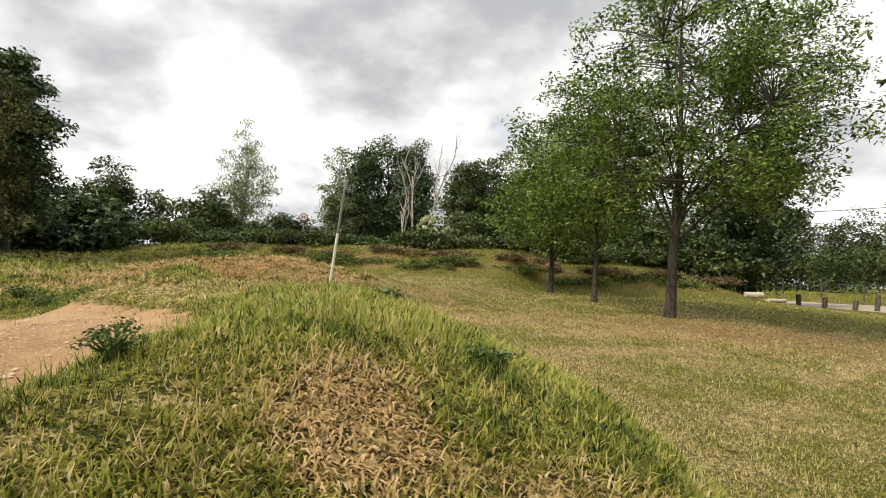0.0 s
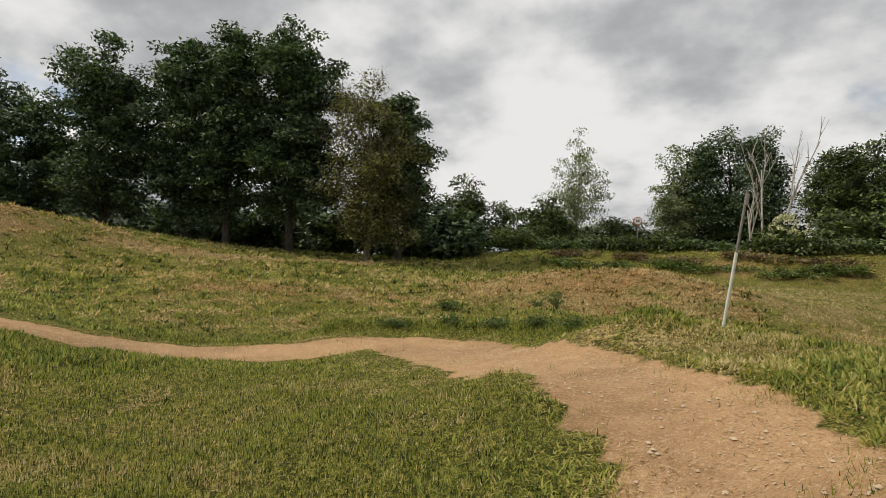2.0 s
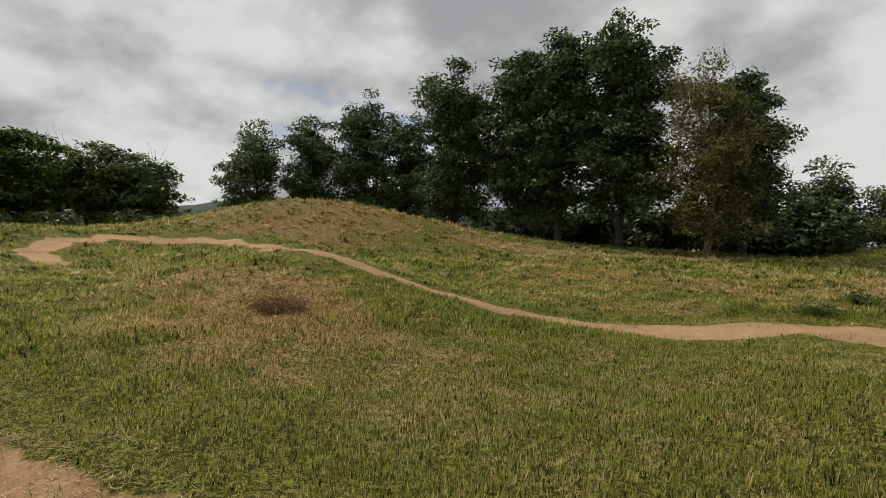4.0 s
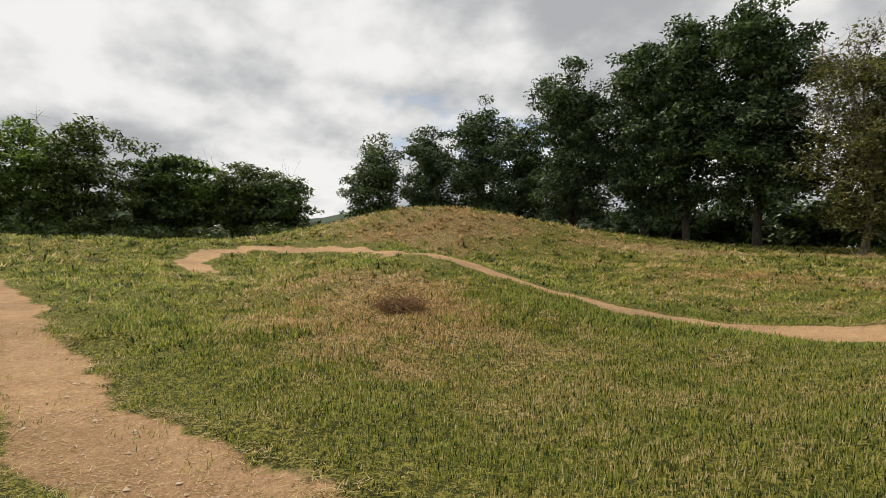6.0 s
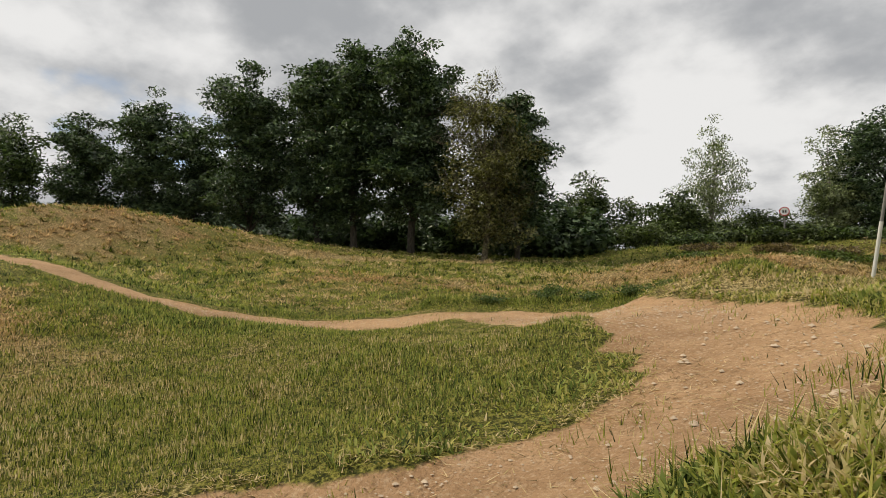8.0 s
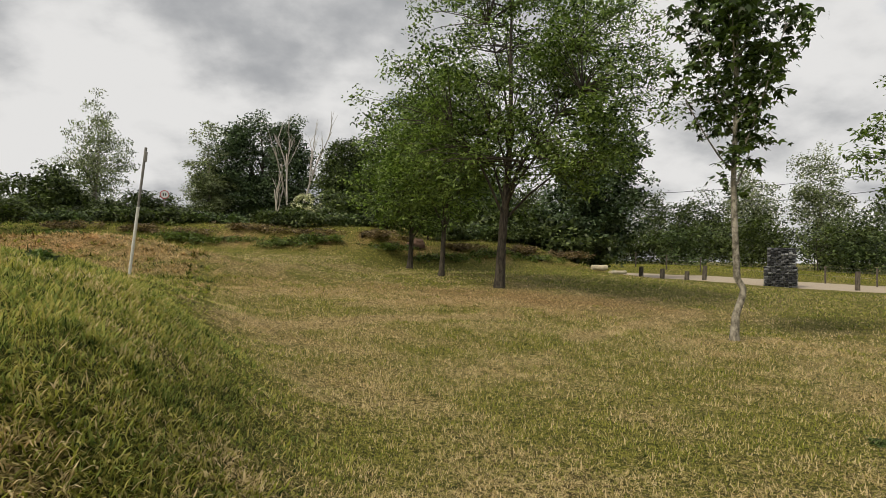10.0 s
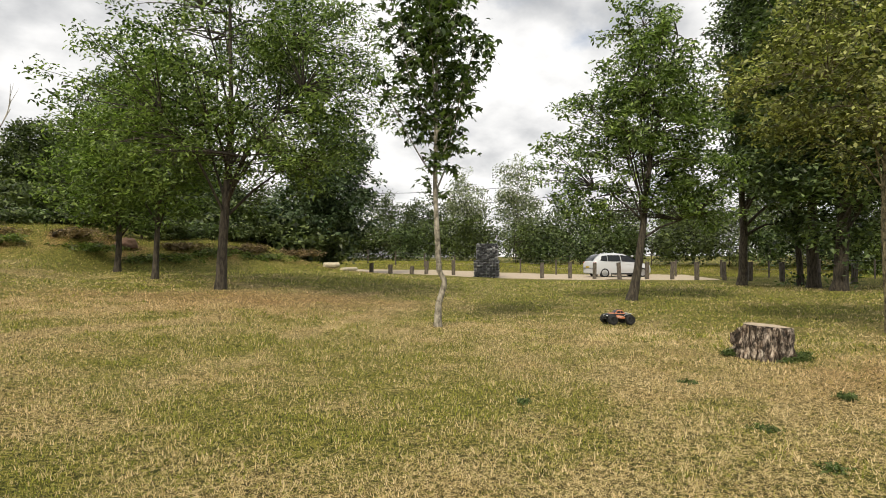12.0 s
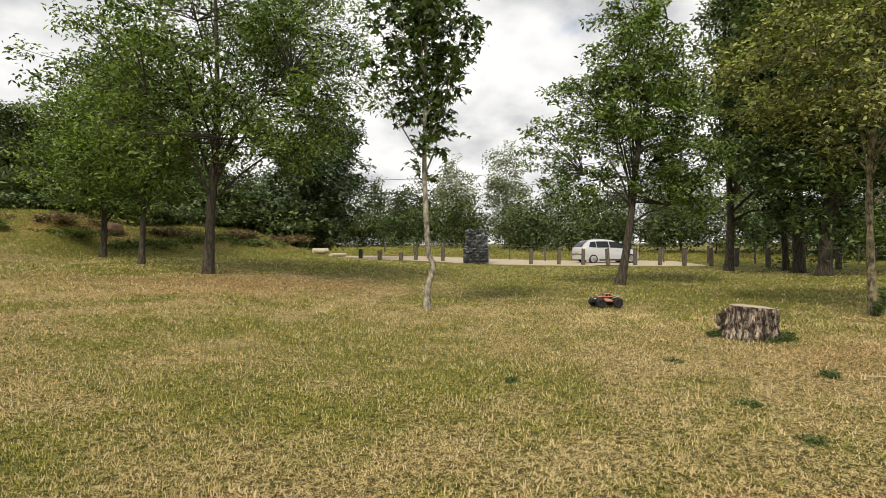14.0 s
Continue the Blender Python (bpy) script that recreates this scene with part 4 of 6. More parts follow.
def build_trees():
    # the dark clump beside the track
    clump = "dark broadleaved trees beside the track"
    oak = "dark green broadleaved tree with a full dense crown"
    for x, y, h, w, low, r, leaf, bunches, label, seed in (
            (-37.2, 6.9, 7.7, 4.6, 0.4, 0.14, MID_LEAF, 210, "smaller lighter green broadleaved tree at the clump's end", 11),
            (-36.0, 10.1, 8.7, 4.4, 0.4, 0.15, OAK_LEAF, 230, oak, 12), (-33.6, 12.5, 9.3, 4.6, 0.4, 0.16, OAK_LEAF, 250, oak, 13), (-31.4, 13.9, 7.9, 4.4, 0.4, 0.15, OAK_LEAF, 220, oak, 14),
            (-27.6, 15.1, 9.9, 5.8, 0.9, 0.2, OAK_LEAF, 360, oak, 15), (-24.2, 16.9, 9.7, 4.8, 1.0, 0.2, OAK_LEAF, 320, oak, 16), (-22.3, 17.6, 10.2, 4.2, 1.2, 0.2, OAK_LEAF, 320, oak, 26),
            (-19.8, 19.0, 10.7, 5.2, 1.3, 0.22, OAK_LEAF, 430, "tallest dark green broadleaved tree of the clump", 17), (-15.8, 21.9, 7.9, 3.5, 0.8, 0.16, OAK_LEAF, 300, oak, 19)):
        tree("tree", label, (x, y), h, heaped(w, h, low, seed), r, BARK, leaf, bunches, 98, 0.34, 0.104, seed=seed, group=clump, limbs=16, flat=0.5)
    tree("tree", "thin brownish tree with bare twigs above its crown", (-15.5, 19.1), 8.1, heaped(4.3, 7.8, 0.6, 18), 0.16, MOTTLED, RUSTY_LEAF, 330, 52, 0.3, 0.078, seed=18, group=clump, bare=70)
    # hedge and shrubs along the north-west edge
    edge = "shrubs along the edge of the track"
    shrub("bush", "rounded dark green hawthorn bush", (-17.4, 31.4), (6.0, 4.0, 4.9), HEDGE_LEAF, 150, 95, 0.36, 0.105, 31, edge)
    shrub("bush", "rounded dark green bush", (-14.4, 33.9), (4.6, 3.5, 4.0), HEDGE_LEAF, 110, 90, 0.36, 0.11, 32, edge)
    shrub("bush", "low dark green bush", (-10.4, 40.5), (5.0, 3.5, 3.2), HEDGE_LEAF, 100, 90, 0.36, 0.11, 33, edge)
    shrub("bush", "low dark green bush", (-20.5, 29.0), (6.0, 3.5, 3.6), HEDGE_LEAF, 110, 90, 0.36, 0.11, 34, edge)
    tree("tree", "slender pale willow with upright twigs", (-11.9, 37.0), 8.5, [(0, 0, 4.2, 1.6, 1.6, 3.5), (0.7, 0, 3.4, 1.4, 1.2, 2.6), (-0.9, 0, 3.2, 1.2, 1.2, 2.4), (0.1, 0, 6.8, 0.7, 0.7, 1.7)],
         0.09, GREY_BARK, PALE_LEAF, 190, 62, 0.28, 0.068, seed=35, limbs=22, droop=-0.8)
    shrub("bush", "low green bush at the willow's foot", (-12.3, 36.3), (5.0, 3.0, 2.6), HEDGE_LEAF, 90, 60, 0.34, 0.15, 36, edge)
    # dark evergreen, dead trees and blossom
    tree("tree", "dense dark evergreen tree with a rounded top", (-3.6, 46.0), 9.4, [(0, 0, 5.0, 3.4, 3.0, 4.4), (-2.0, -0.4, 4.4, 2.2, 2.2, 4.2), (1.9, 0, 5.6, 2.0, 2.0, 3.8), (0, 0, 2.5, 4.2, 3, 2.4)],
         0.3, BARK, OAK_LEAF, 480, 100, 0.42, 0.12, seed=41, hollow=0.5)
    tree("tree", "pale ivy-covered tree beside the evergreen", (-7.0, 43.4), 8.2, [(0, 0, 4.2, 1.3, 1.2, 4.1), (0.3, 0, 2.4, 1.7, 1.5, 2.2)], 0.16, GREY_BARK, PALE_LEAF, 130, 85, 0.34, 0.095, seed=42)
    for x, y, h, lean, seed in ((-1.2, 41.9, 10.0, -0.5, 43), (-0.5, 41.5, 9.6, 0.9, 44), (-1.9, 41.6, 5.0, -0.3, 45)):
        dead_tree(x, y, h, lean, seed)
    elder = shrub("flowering_bush", "elder bush covered with cream blossom", (0.45, 40.2), (3.2, 2.2, 2.5), HEDGE_LEAF, 70, 50, 0.3, 0.14, 46)
    rng = np.random.default_rng(47)
    a, u = rng.uniform(0, 2 * np.pi, 90), rng.uniform(0.25, 1.0, 90)
    heads = np.stack([np.cos(a) * 1.7 * np.sqrt(1.05 - u * u * 0.9), np.sin(a) * 1.3 * np.sqrt(1.05 - u * u * 0.9), 0.25 + 2.35 * u], -1)
    hang("blossom", mesh_of("blossom", *leaves(heads, 34, 0.11, 0.11, rng, 0.0, 0.8), BLOSSOM), elder, "cream flower heads")
    north = "broadleaved trees on the north bank"
    for k, (x, y, h, w, leaf) in enumerate([(2.6, 40.2, 6.8, 5.0, HEDGE_LEAF), (4.6, 42.5, 7.6, 5.0, HEDGE_LEAF), (7.2, 38.5, 6.2, 6.0, HEDGE_LEAF), (10.6, 36.0, 6.0, 6.0, OAK_LEAF), (13.5, 36.5, 5.4, 6.0, HEDGE_LEAF)]):
        tree("tree", "mid-green broadleaved tree behind the bank", (x, y), h, dome(w, h, 0.3), 0.14, BARK, leaf, 170, 88, 0.4, 0.118, seed=50 + k, group=north)
    # trees on the lawn
    tree("tree", "tall ash with a broad airy bright green crown", (5.8, 13.2), 9.4,
         [(0.2, 0, 5.6, 2.6, 2.6, 3.6), (2.2, -0.6, 5.0, 2.0, 2.0, 2.4), (-1.8, 0.6, 4.3, 1.7, 1.7, 1.9), (0.6, 1.6, 5.4, 2.0, 2.0, 2.6), (0.8, -1.6, 4.6, 2.0, 1.9, 2.0), (3.0, 0.4, 6.2, 1.5, 1.6, 1.6), (0.4, 0, 8.4, 1.6, 1.6, 1.6),
          (1.2, -1.1, 3.0, 1.7, 1.5, 0.8), (-1.2, 0.5, 2.9, 1.5, 1.5, 0.7), (2.5, 0.5, 3.3, 1.4, 1.4, 0.9)],
         0.15, BARK, ASH_LEAF, 520, 78, 0.24, 0.074, seed=61, fine=True, limbs=20, lean=(0.35, 0.2), shape=0.42)
    tree("tree", "young ash with a slim stem and light green crown", (5.05, 16.8), 6.8, dome(4.0, 6.8, 1.4), 0.10, BARK, ASH_LEAF, 210, 55, 0.3, 0.10, seed=62, fine=True, shape=0.42, limbs=10)
    tree("tree", "young ash with a slim stem before the bank", (4.75, 21.8), 7.2, dome(5.2, 7.2, 0.9), 0.13, BARK, ASH_LEAF, 250, 55, 0.32, 0.10, seed=63, fine=True, shape=0.42, limbs=10)
    tree("tree", "ash with a dark leaning trunk and airy crown", (15.8, 9.2), 8.7,
         [(0.5, -0.35, 4.6, 1.9, 1.9, 1.9), (0.4, -0.3, 6.2, 1.6, 1.6, 1.9), (-1.4, 1.2, 3.9, 1.0, 1.0, 0.9), (1.7, -1.3, 3.4, 1.2, 1.2, 1.0), (-0.8, 0.7, 5.3, 1.1, 1.1, 1.1), (0.3, -0.2, 7.8, 0.9, 0.9, 0.9), (1.2, -0.9, 5.4, 1.2, 1.2, 1.4), (-0.9, 0.8, 2.9, 1.1, 1.1, 0.7), (0.9, -0.7, 2.8, 1.2, 1.2, 0.7), (1.9, -1.5, 2.6, 1.1, 1.1, 0.7)],
         0.15, BARK, ASH_LEAF, 440, 60, 0.19, 0.085, lean=(1.1, -0.85), seed=64, fine=True, limbs=20, shape=0.42)
    tree("tree", "field maple with yellow-brown crown and knotty trunk", (13.1, 2.45), 6.4,
         [(0, 0, 4.2, 2.2, 2.2, 2.0), (-0.8, 0.8, 3.9, 1.3, 1.3, 1.2), (1.0, -1.2, 4.0, 1.8, 1.8, 1.6), (-0.2, 0, 5.6, 1.6, 1.6, 1.0)], 0.088, MOTTLED, OLIVE_LEAF, 360, 62, 0.19, 0.058, seed=65, fine=True, limbs=16, kink=0.12)
    big = "tall dark trees by the car park"
    for k, (x, y, h, w, r) in enumerate([(26.2, 11.3, 15.0, 6.0, 0.22), (27.5, 9.6, 14.0, 7.0, 0.15), (26.2, 8.6, 14.6, 7.5, 0.26), (24.6, 7.2, 12.5, 6.5, 0.28), (27.5, 5.6, 13.5, 7.5, 0.22)]):
        tree("tree", "tall dark broadleaved tree with ivy on its trunk", (x, y), h, [(a + 0.6 * (k == 0), b - 1.4 * (k == 0), *rest) for a, b, *rest in dome(w, h, 1.3 if k == 3 else 2.4)] + ([(0, 0, 1.7, 0.85, 0.85, 1.7)] * 2 if k in (1, 2, 3) else []), r, BARK, MID_LEAF, 340, 84, 0.42, 0.108, seed=70 + k, group=big, limbs=16)
    # bank, car park edge and beyond
    tree("tree", "dark-leaved poplar at the end of the bank", (15.4, 27.2), 8.6, [(0, 0, 4.2, 2.3, 2.2, 3.9), (0.7, 0, 6.6, 1.4, 1.4, 2.0), (-1.2, 0.6, 3.0, 2.0, 2.0, 2.4)], 0.16, BARK, OAK_LEAF, 280, 60, 0.33, 0.13, seed=81, limbs=16)
    bank = "brambles on the bank"
    for k, (x, y, w, h) in enumerate([(13.2, 26.6, 4.0, 2.0), (10.6, 27.4, 4.0, 1.9), (13.4, 28.6, 5.0, 2.6), (10.4, 29.6, 5.0, 2.2), (7.6, 31.0, 5.5, 2.4), (4.0, 32.5, 6.0, 2.3)]):
        shrub("bramble", "tangled dark bramble thicket on the bank", (x, y), (w, 3.0, h), HEDGE_LEAF, 90, 60, 0.32, 0.14, 82 + k, bank)
    far = "far trees beyond the car park"
    for k, (x, y, h, w, leaf) in enumerate([(36.4, 42.2, 9.0, 5.0, PALE_LEAF), (40.0, 39.0, 10.6, 5.6, PALE_LEAF), (30.5, 46.0, 6.8, 6.0, HEDGE_LEAF), (33.5, 44.5, 6.4, 5.5, HEDGE_LEAF), (43.0, 35.5, 6.5, 6.0, HEDGE_LEAF),
                                            (44.5, 31.0, 6.5, 6.0, HEDGE_LEAF), (46.0, 25.0, 7.0, 7.0, HEDGE_LEAF), (47.0, 19.0, 6.5, 7.0, HEDGE_LEAF), (47.0, 12.5, 6.5, 7.0, HEDGE_LEAF), (25.0, 48.0, 7.0, 6.5, HEDGE_LEAF), (20.0, 47.0, 7.0, 7.0, HEDGE_LEAF)]):
        tree("tree", "grey-green tree beyond the car park" if leaf is PALE_LEAF else "dense green tree beyond the car park", (x, y), h, dome(w, h, 0.2), 0.13, GREY_BARK if leaf is PALE_LEAF else BARK, leaf, 190, 56, 0.42, 0.115, seed=100 + k, group=far)
    for k, (x, y, w, h) in enumerate([(29.0, 42.6, 6, 3.4), (33.0, 39.6, 6, 3.2), (36.6, 36.0, 6, 3.2), (39.6, 32.0, 6, 3.0), (42.0, 27.5, 6, 3.2), (44.5, 15.2, 6, 2.9), (44.4, 10.0, 6, 3.3), (43.0, 4.9, 6, 3.5), (24.0, 44.5, 6, 3.4)]):
        shrub("bush", "bright green bush beyond the fence" if 10 > y or x > 41 else "sunny green hedge bush beyond the fence", (x, y), (w, 3.0, h), LIME_LEAF if y < 10.5 else SUNNY_LEAF, 110, 70, 0.34, 0.09, 120 + k, "hedge beyond the fence", turn=-50)
    # undergrowth below and behind the clump, and along the bank
    low = "undergrowth at the edge of the trees"
    for k, (x, y, w, h) in enumerate([(-28.5, 19.0, 6, 2.6), (-24.5, 21.5, 6, 3.0), (-20.5, 23.5, 6, 3.0), (-17.0, 25.5, 6, 2.8), (-32.5, 17.0, 6, 2.6), (-36.0, 14.0, 6, 2.6), (-22, 30, 7, 4.0), (-27, 27, 7, 4.2), (-33, 23, 7, 4.2)]):
        shrub("undergrowth", "dark shady undergrowth below the trees", (x, y), (w, 3.0, h), OAK_LEAF, 90, 50, 0.34, 0.17, 160 + k, low, turn=35)
    for k in range(12):
        x, y = -42 + 2.4 * k, 13.0 + 1.25 * k + 0.5 * math.sin(2.0 * k)
        shrub("undergrowth", "dark shady undergrowth below the trees", (x, y), (4.6, 2.0, 1.7 + 0.3 * (k % 3)), OAK_LEAF, 60, 50, 0.3, 0.13, 270 + k, low, turn=28)
    for k, (x, y, w, h) in enumerate([(-15.5, 27.5, 5, 1.7), (-12.0, 30.0, 5, 1.5), (-9.0, 33.0, 5, 1.1), (-5.5, 36.5, 5, 1.0), (-18.5, 27.0, 5, 1.8), (-8, 41, 6, 2.6), (-14, 38.5, 6, 2.8)]):
        shrub("bramble", "low tangle of brambles and tall weeds", (x, y), (w, 3.0, h), SUNNY_LEAF if k % 2 else HEDGE_LEAF, 90, 60, 0.28, 0.09, 170 + k, "brambles along the field edge", turn=40)
    for k in range(20):
        x = -9.5 + 1.14 * k
        y = 24.0 + 0.85 * (k % 2) + 0.12 * max(-x, 0) + 0.3 * math.sin(k * 2.1)
        shrub("bank_plants", "withered brambles and weeds on the face of the bank" if k % 2 else "green brambles and weeds on the face of the bank", (x, y), (3.0, 1.7, 0.26 + 0.06 * (k % 3)), (LIME_LEAF, BROWN_LEAF)[k % 2], 50, 40, 0.13, 0.055, 190 + k, "plants on the bank")
    for k in range(11):
        x = -9.0 + 1.9 * k
        shrub("bramble", "dark bramble tangle along the top of the bank", (x, 26.3 + 0.12 * max(-x, 0) + 0.4 * math.sin(2.3 * k)), (3.2, 1.8, (0.5 if x < 5 else 0.8) + 0.15 * (k % 3)), HEDGE_LEAF if k % 3 else MID_LEAF, 60, 46, 0.2, 0.085, 240 + k, "brambles along the top of the bank")
    for k in range(13):
        x, y = 20 + 2.6 * k, 53 - 4.2 * k
        shrub("hedge", "tall thick green hedge far beyond the car park", (x, y), (7.5, 3.0, 3.4 + 0.8 * (k % 3)), SUNNY_LEAF if k % 3 else MID_LEAF, 90, 50, 0.45, 0.13, 210 + k, "far hedge", turn=-58)
    # the young maple on a kinked pale stem
    young_maple()
    # tree line to the west
    west = "tree line beyond the loop of the track"
    for k, (x, y, h, w) in enumerate([(-37.5, -16.0, 7.0, 6.5), (-37.5, -12.0, 6.9, 6.5), (-37.2, -9.0, 7.0, 5.5), (-38.6, -5.9, 6.2, 5.0), (-39.1, -3.5, 5.4, 4.4), (-38.1, -0.9, 5.8, 4.2), (-37.1, 1.2, 4.7, 4.0)]):
        tree("tree", "green broadleaved tree in the western tree line", (x, y), h, heaped(w, h, 0.3, 140 + k), 0.13, BARK, (MID_LEAF, ASH_LEAF, SUNNY_LEAF)[k % 3], 230, 54, 0.36, 0.15, seed=140 + k, group=west, flat=0.4, bare=4, shape=0.4)
    for k, (x, y) in enumerate([(-34.5, 1.5), (-34.5, -3.5), (-35.0, -8.5), (-35.0, -13.0)]):
        shrub("bush", "low dark bramble below the tree line", (x, y), (5.5, 2.4, 1.3 if k else 1.5), HEDGE_LEAF, 60, 55, 0.3, 0.14, 150 + k, "brambles below the tree line", turn=80)


def lobed_leaves(centres, count, spread, size, rng):
    """Broad hanging leaves of three pointed lobes."""
    n = len(centres) * count
    c = np.repeat(centres, count, 0) + rng.normal(0, 1, (n, 3)) * np.array([spread, spread, spread * 0.55])
    a, fall = rng.uniform(0, 2 * np.pi, n), rng.normal(-0.45, 0.35, n)
    way = np.stack([np.cos(a) * np.cos(fall), np.sin(a) * np.cos(fall), np.sin(fall)], -1)
    side = np.cross(way, rng.normal(0, 0.4, (n, 3)) + np.array([0, 0, 1.0]))
    side /= np.linalg.norm(side, axis=1)[:, None] + 1e-9
    s = size * rng.uniform(0.6, 1.25, n)[:, None]
    sag = np.array([0, 0, -0.12])
    rows = [c, c + (0.42 * way - 0.2 * side) * s, c + way * s + sag * s, c + (0.42 * way + 0.2 * side) * s, c + (0.45 * way - 0.62 * side) * s + sag * s, c + (0.05 * way - 0.3 * side) * s,
            c + (0.45 * way + 0.62 * side) * s + sag * s, c + (0.05 * way + 0.3 * side) * s]
    k = np.arange(n)[:, None] * 8
    return np.stack(rows, 1).reshape(-1, 3), np.concatenate([k + np.array([[0, 1, 2, 3]]), k + np.array([[0, 5, 4, 1]]), k + np.array([[0, 3, 6, 7]])])


def young_maple():
    """A slender sapling: kinked bare stem, steep branches that open upwards, tiers of broad leaves."""
    rng = np.random.default_rng(66)
    x, y = 7.7, 7.2
    base = thing("young_tree", "slender young maple with a kinked pale stem and hanging leaves", "tree", (x, y, surface(x, y) - 0.04))
    stem = np.array([[0, 0, 0], [0.0, 0, 0.12], [0.02, 0, 0.42], [0.09, -0.06, 0.72], [0.10, -0.06, 0.82], [0.03, -0.01, 0.98], [0.0, 0, 1.6], [-0.02, 0.02, 2.4], [0.0, 0, 3.6], [0.03, 0, 5.0], [0.0, 0, 6.8]])
    runs = [(stem, np.array([0.088, 0.07, 0.055, 0.05, 0.045, 0.05, 0.046, 0.04, 0.03, 0.018, 0.006]))]
    tips = []
    for k in range(17):
        h, a = 2.35 + 0.19 * k, 2.4 * k + rng.uniform(-0.3, 0.3)
        long = (2.3 - 0.07 * k) * rng.uniform(0.75, 1.1)
        out = rng.uniform(0.36, 0.66)
        q = np.linspace(0, 1, 7)[:, None]
        run = np.array([0, 0, h]) + long * np.concatenate([out * math.cos(a) * q**0.8, out * math.sin(a) * q**0.8, 0.9 * q], 1)
        runs.append((run, 0.016 * (1 - 0.8 * q[:, 0])))
        for p in run[1:]:
            for _ in range(2):
                b = rng.uniform(0, 2 * np.pi)
                end = p + np.array([math.cos(b), math.sin(b), 0.25]) * rng.uniform(0.10, 0.30)
                runs.append((np.array([p, (p + end) / 2 + (0, 0, 0.02), end]), np.array([0.006, 0.005, 0.003])))
                tips.append(end)
    for h in np.arange(2.3, 6.9, 0.2):
        b = rng.uniform(0, 2 * np.pi)
        tips.append(np.array([math.cos(b) * 0.2, math.sin(b) * 0.2, h]))
    hang("trunk", mesh_of("trunk", *tubes(runs, 8), SAPLING_BARK, True), base)
    hang("crown", mesh_of("crown", *lobed_leaves(np.array(tips), 19, 0.10, 0.118, rng), MAPLE_LEAF), base)


build_trees()

# ---------------------------------------------------------------- materials of the things
RUBBER = plain("black_rubber", (0.016, 0.016, 0.017), 0.75, grain=60, vary=0.3, bump=0.002)
BLACK_SHELL = plain("glossy_black_shell", (0.018, 0.018, 0.02), 0.22, grain=20, vary=0.2)
BLACK_PLASTIC = plain("matt_black_plastic", (0.02, 0.02, 0.021), 0.55, grain=40)
ORANGE_SHELL = plain("orange_shell", (0.58, 0.20, 0.09), 0.28, grain=25, vary=0.12)
WHITE_LINE = plain("white_trim", (0.72, 0.72, 0.72), 0.35, grain=25, vary=0.1)
DARK_GLASS = plain("tinted_window", (0.012, 0.014, 0.016), 0.06, grain=5, vary=0.2)
STEEL = plain("steel", (0.5, 0.5, 0.5), 0.3, 1.0, grain=40, vary=0.15)
CAR_PAINT = plain("pearl_white_paint", (0.50, 0.52, 0.56), 0.2, grain=3, vary=0.04)
RED_GLASS = plain("red_lamp_glass", (0.45, 0.015, 0.012), 0.12, grain=30, vary=0.2)
CLEAR_LAMP = plain("lamp_glass", (0.6, 0.62, 0.64), 0.1, grain=30, vary=0.15)
PLATE_YELLOW = plain("yellow_plate", (0.72, 0.52, 0.05), 0.4, grain=30, vary=0.05)
WEATHERED = bark_material("weathered_post_wood", (0.05, 0.042, 0.035), (0.20, 0.17, 0.14), 25)
RED_EARTH = plain("bare_red_earth", (0.15, 0.09, 0.062), 0.95, grain=14, vary=0.5, bump=0.03)
PALE_WOOD = bark_material("sawn_pale_wood", (0.48, 0.41, 0.30), (0.74, 0.66, 0.52), 20)


def stump_bark():
    m, nt, b = material("cracked_grey_stump_bark", 0.95)
    cracks, knots = noise_of(nt, 24, 8, 0.7, (1, 1, 0.5)), noise_of(nt, 6, 6, 0.7, (1, 1, 0.8))
    c, mp, cells = nt.nodes.new("ShaderNodeTexCoord"), nt.nodes.new("ShaderNodeMapping"), nt.nodes.new("ShaderNodeTexVoronoi")
    mp.inputs["Scale"].default_value = (1, 1, 0.4)
    cells.feature = "DISTANCE_TO_EDGE"
    cells.inputs["Scale"].default_value = 13
    nt.links.new(c.outputs["Object"], mp.inputs[0])
    bent = mix_of(nt, 0.13, mp.outputs[0], ramp_of(nt, noise_of(nt, 9, 6, 0.7), [(0.2, (0, 0.9, 0.2)), (0.5, (0.9, 0.1, 0.8)), (0.8, (0.2, 0.8, 0.1))]))
    nt.links.new(bent, cells.inputs["Vector"])
    gaps = ramp_of(nt, cells.outputs["Distance"], [(0.01, (0.12, 0.11, 0.10)), (0.05, (0.65, 0.63, 0.61)), (0.10, (1, 1, 1))])
    tone = ramp_of(nt, cracks, [(0.38, (0.02, 0.015, 0.011)), (0.46, (0.12, 0.092, 0.072)), (0.53, (0.33, 0.27, 0.225)), (0.62, (0.62, 0.55, 0.47))])
    tone = mix_of(nt, ramp_of(nt, knots, [(0.44, (0, 0, 0)), (0.54, (1, 1, 1))]), mix_of(nt, 1.0, tone, (0.5, 0.43, 0.38), "MULTIPLY"), tone)
    nt.links.new(mix_of(nt, 1.0, tone, gaps, "MULTIPLY"), b.inputs["Base Color"])
    bump_of(nt, b, gaps, 1.0, 0.03)
    return m


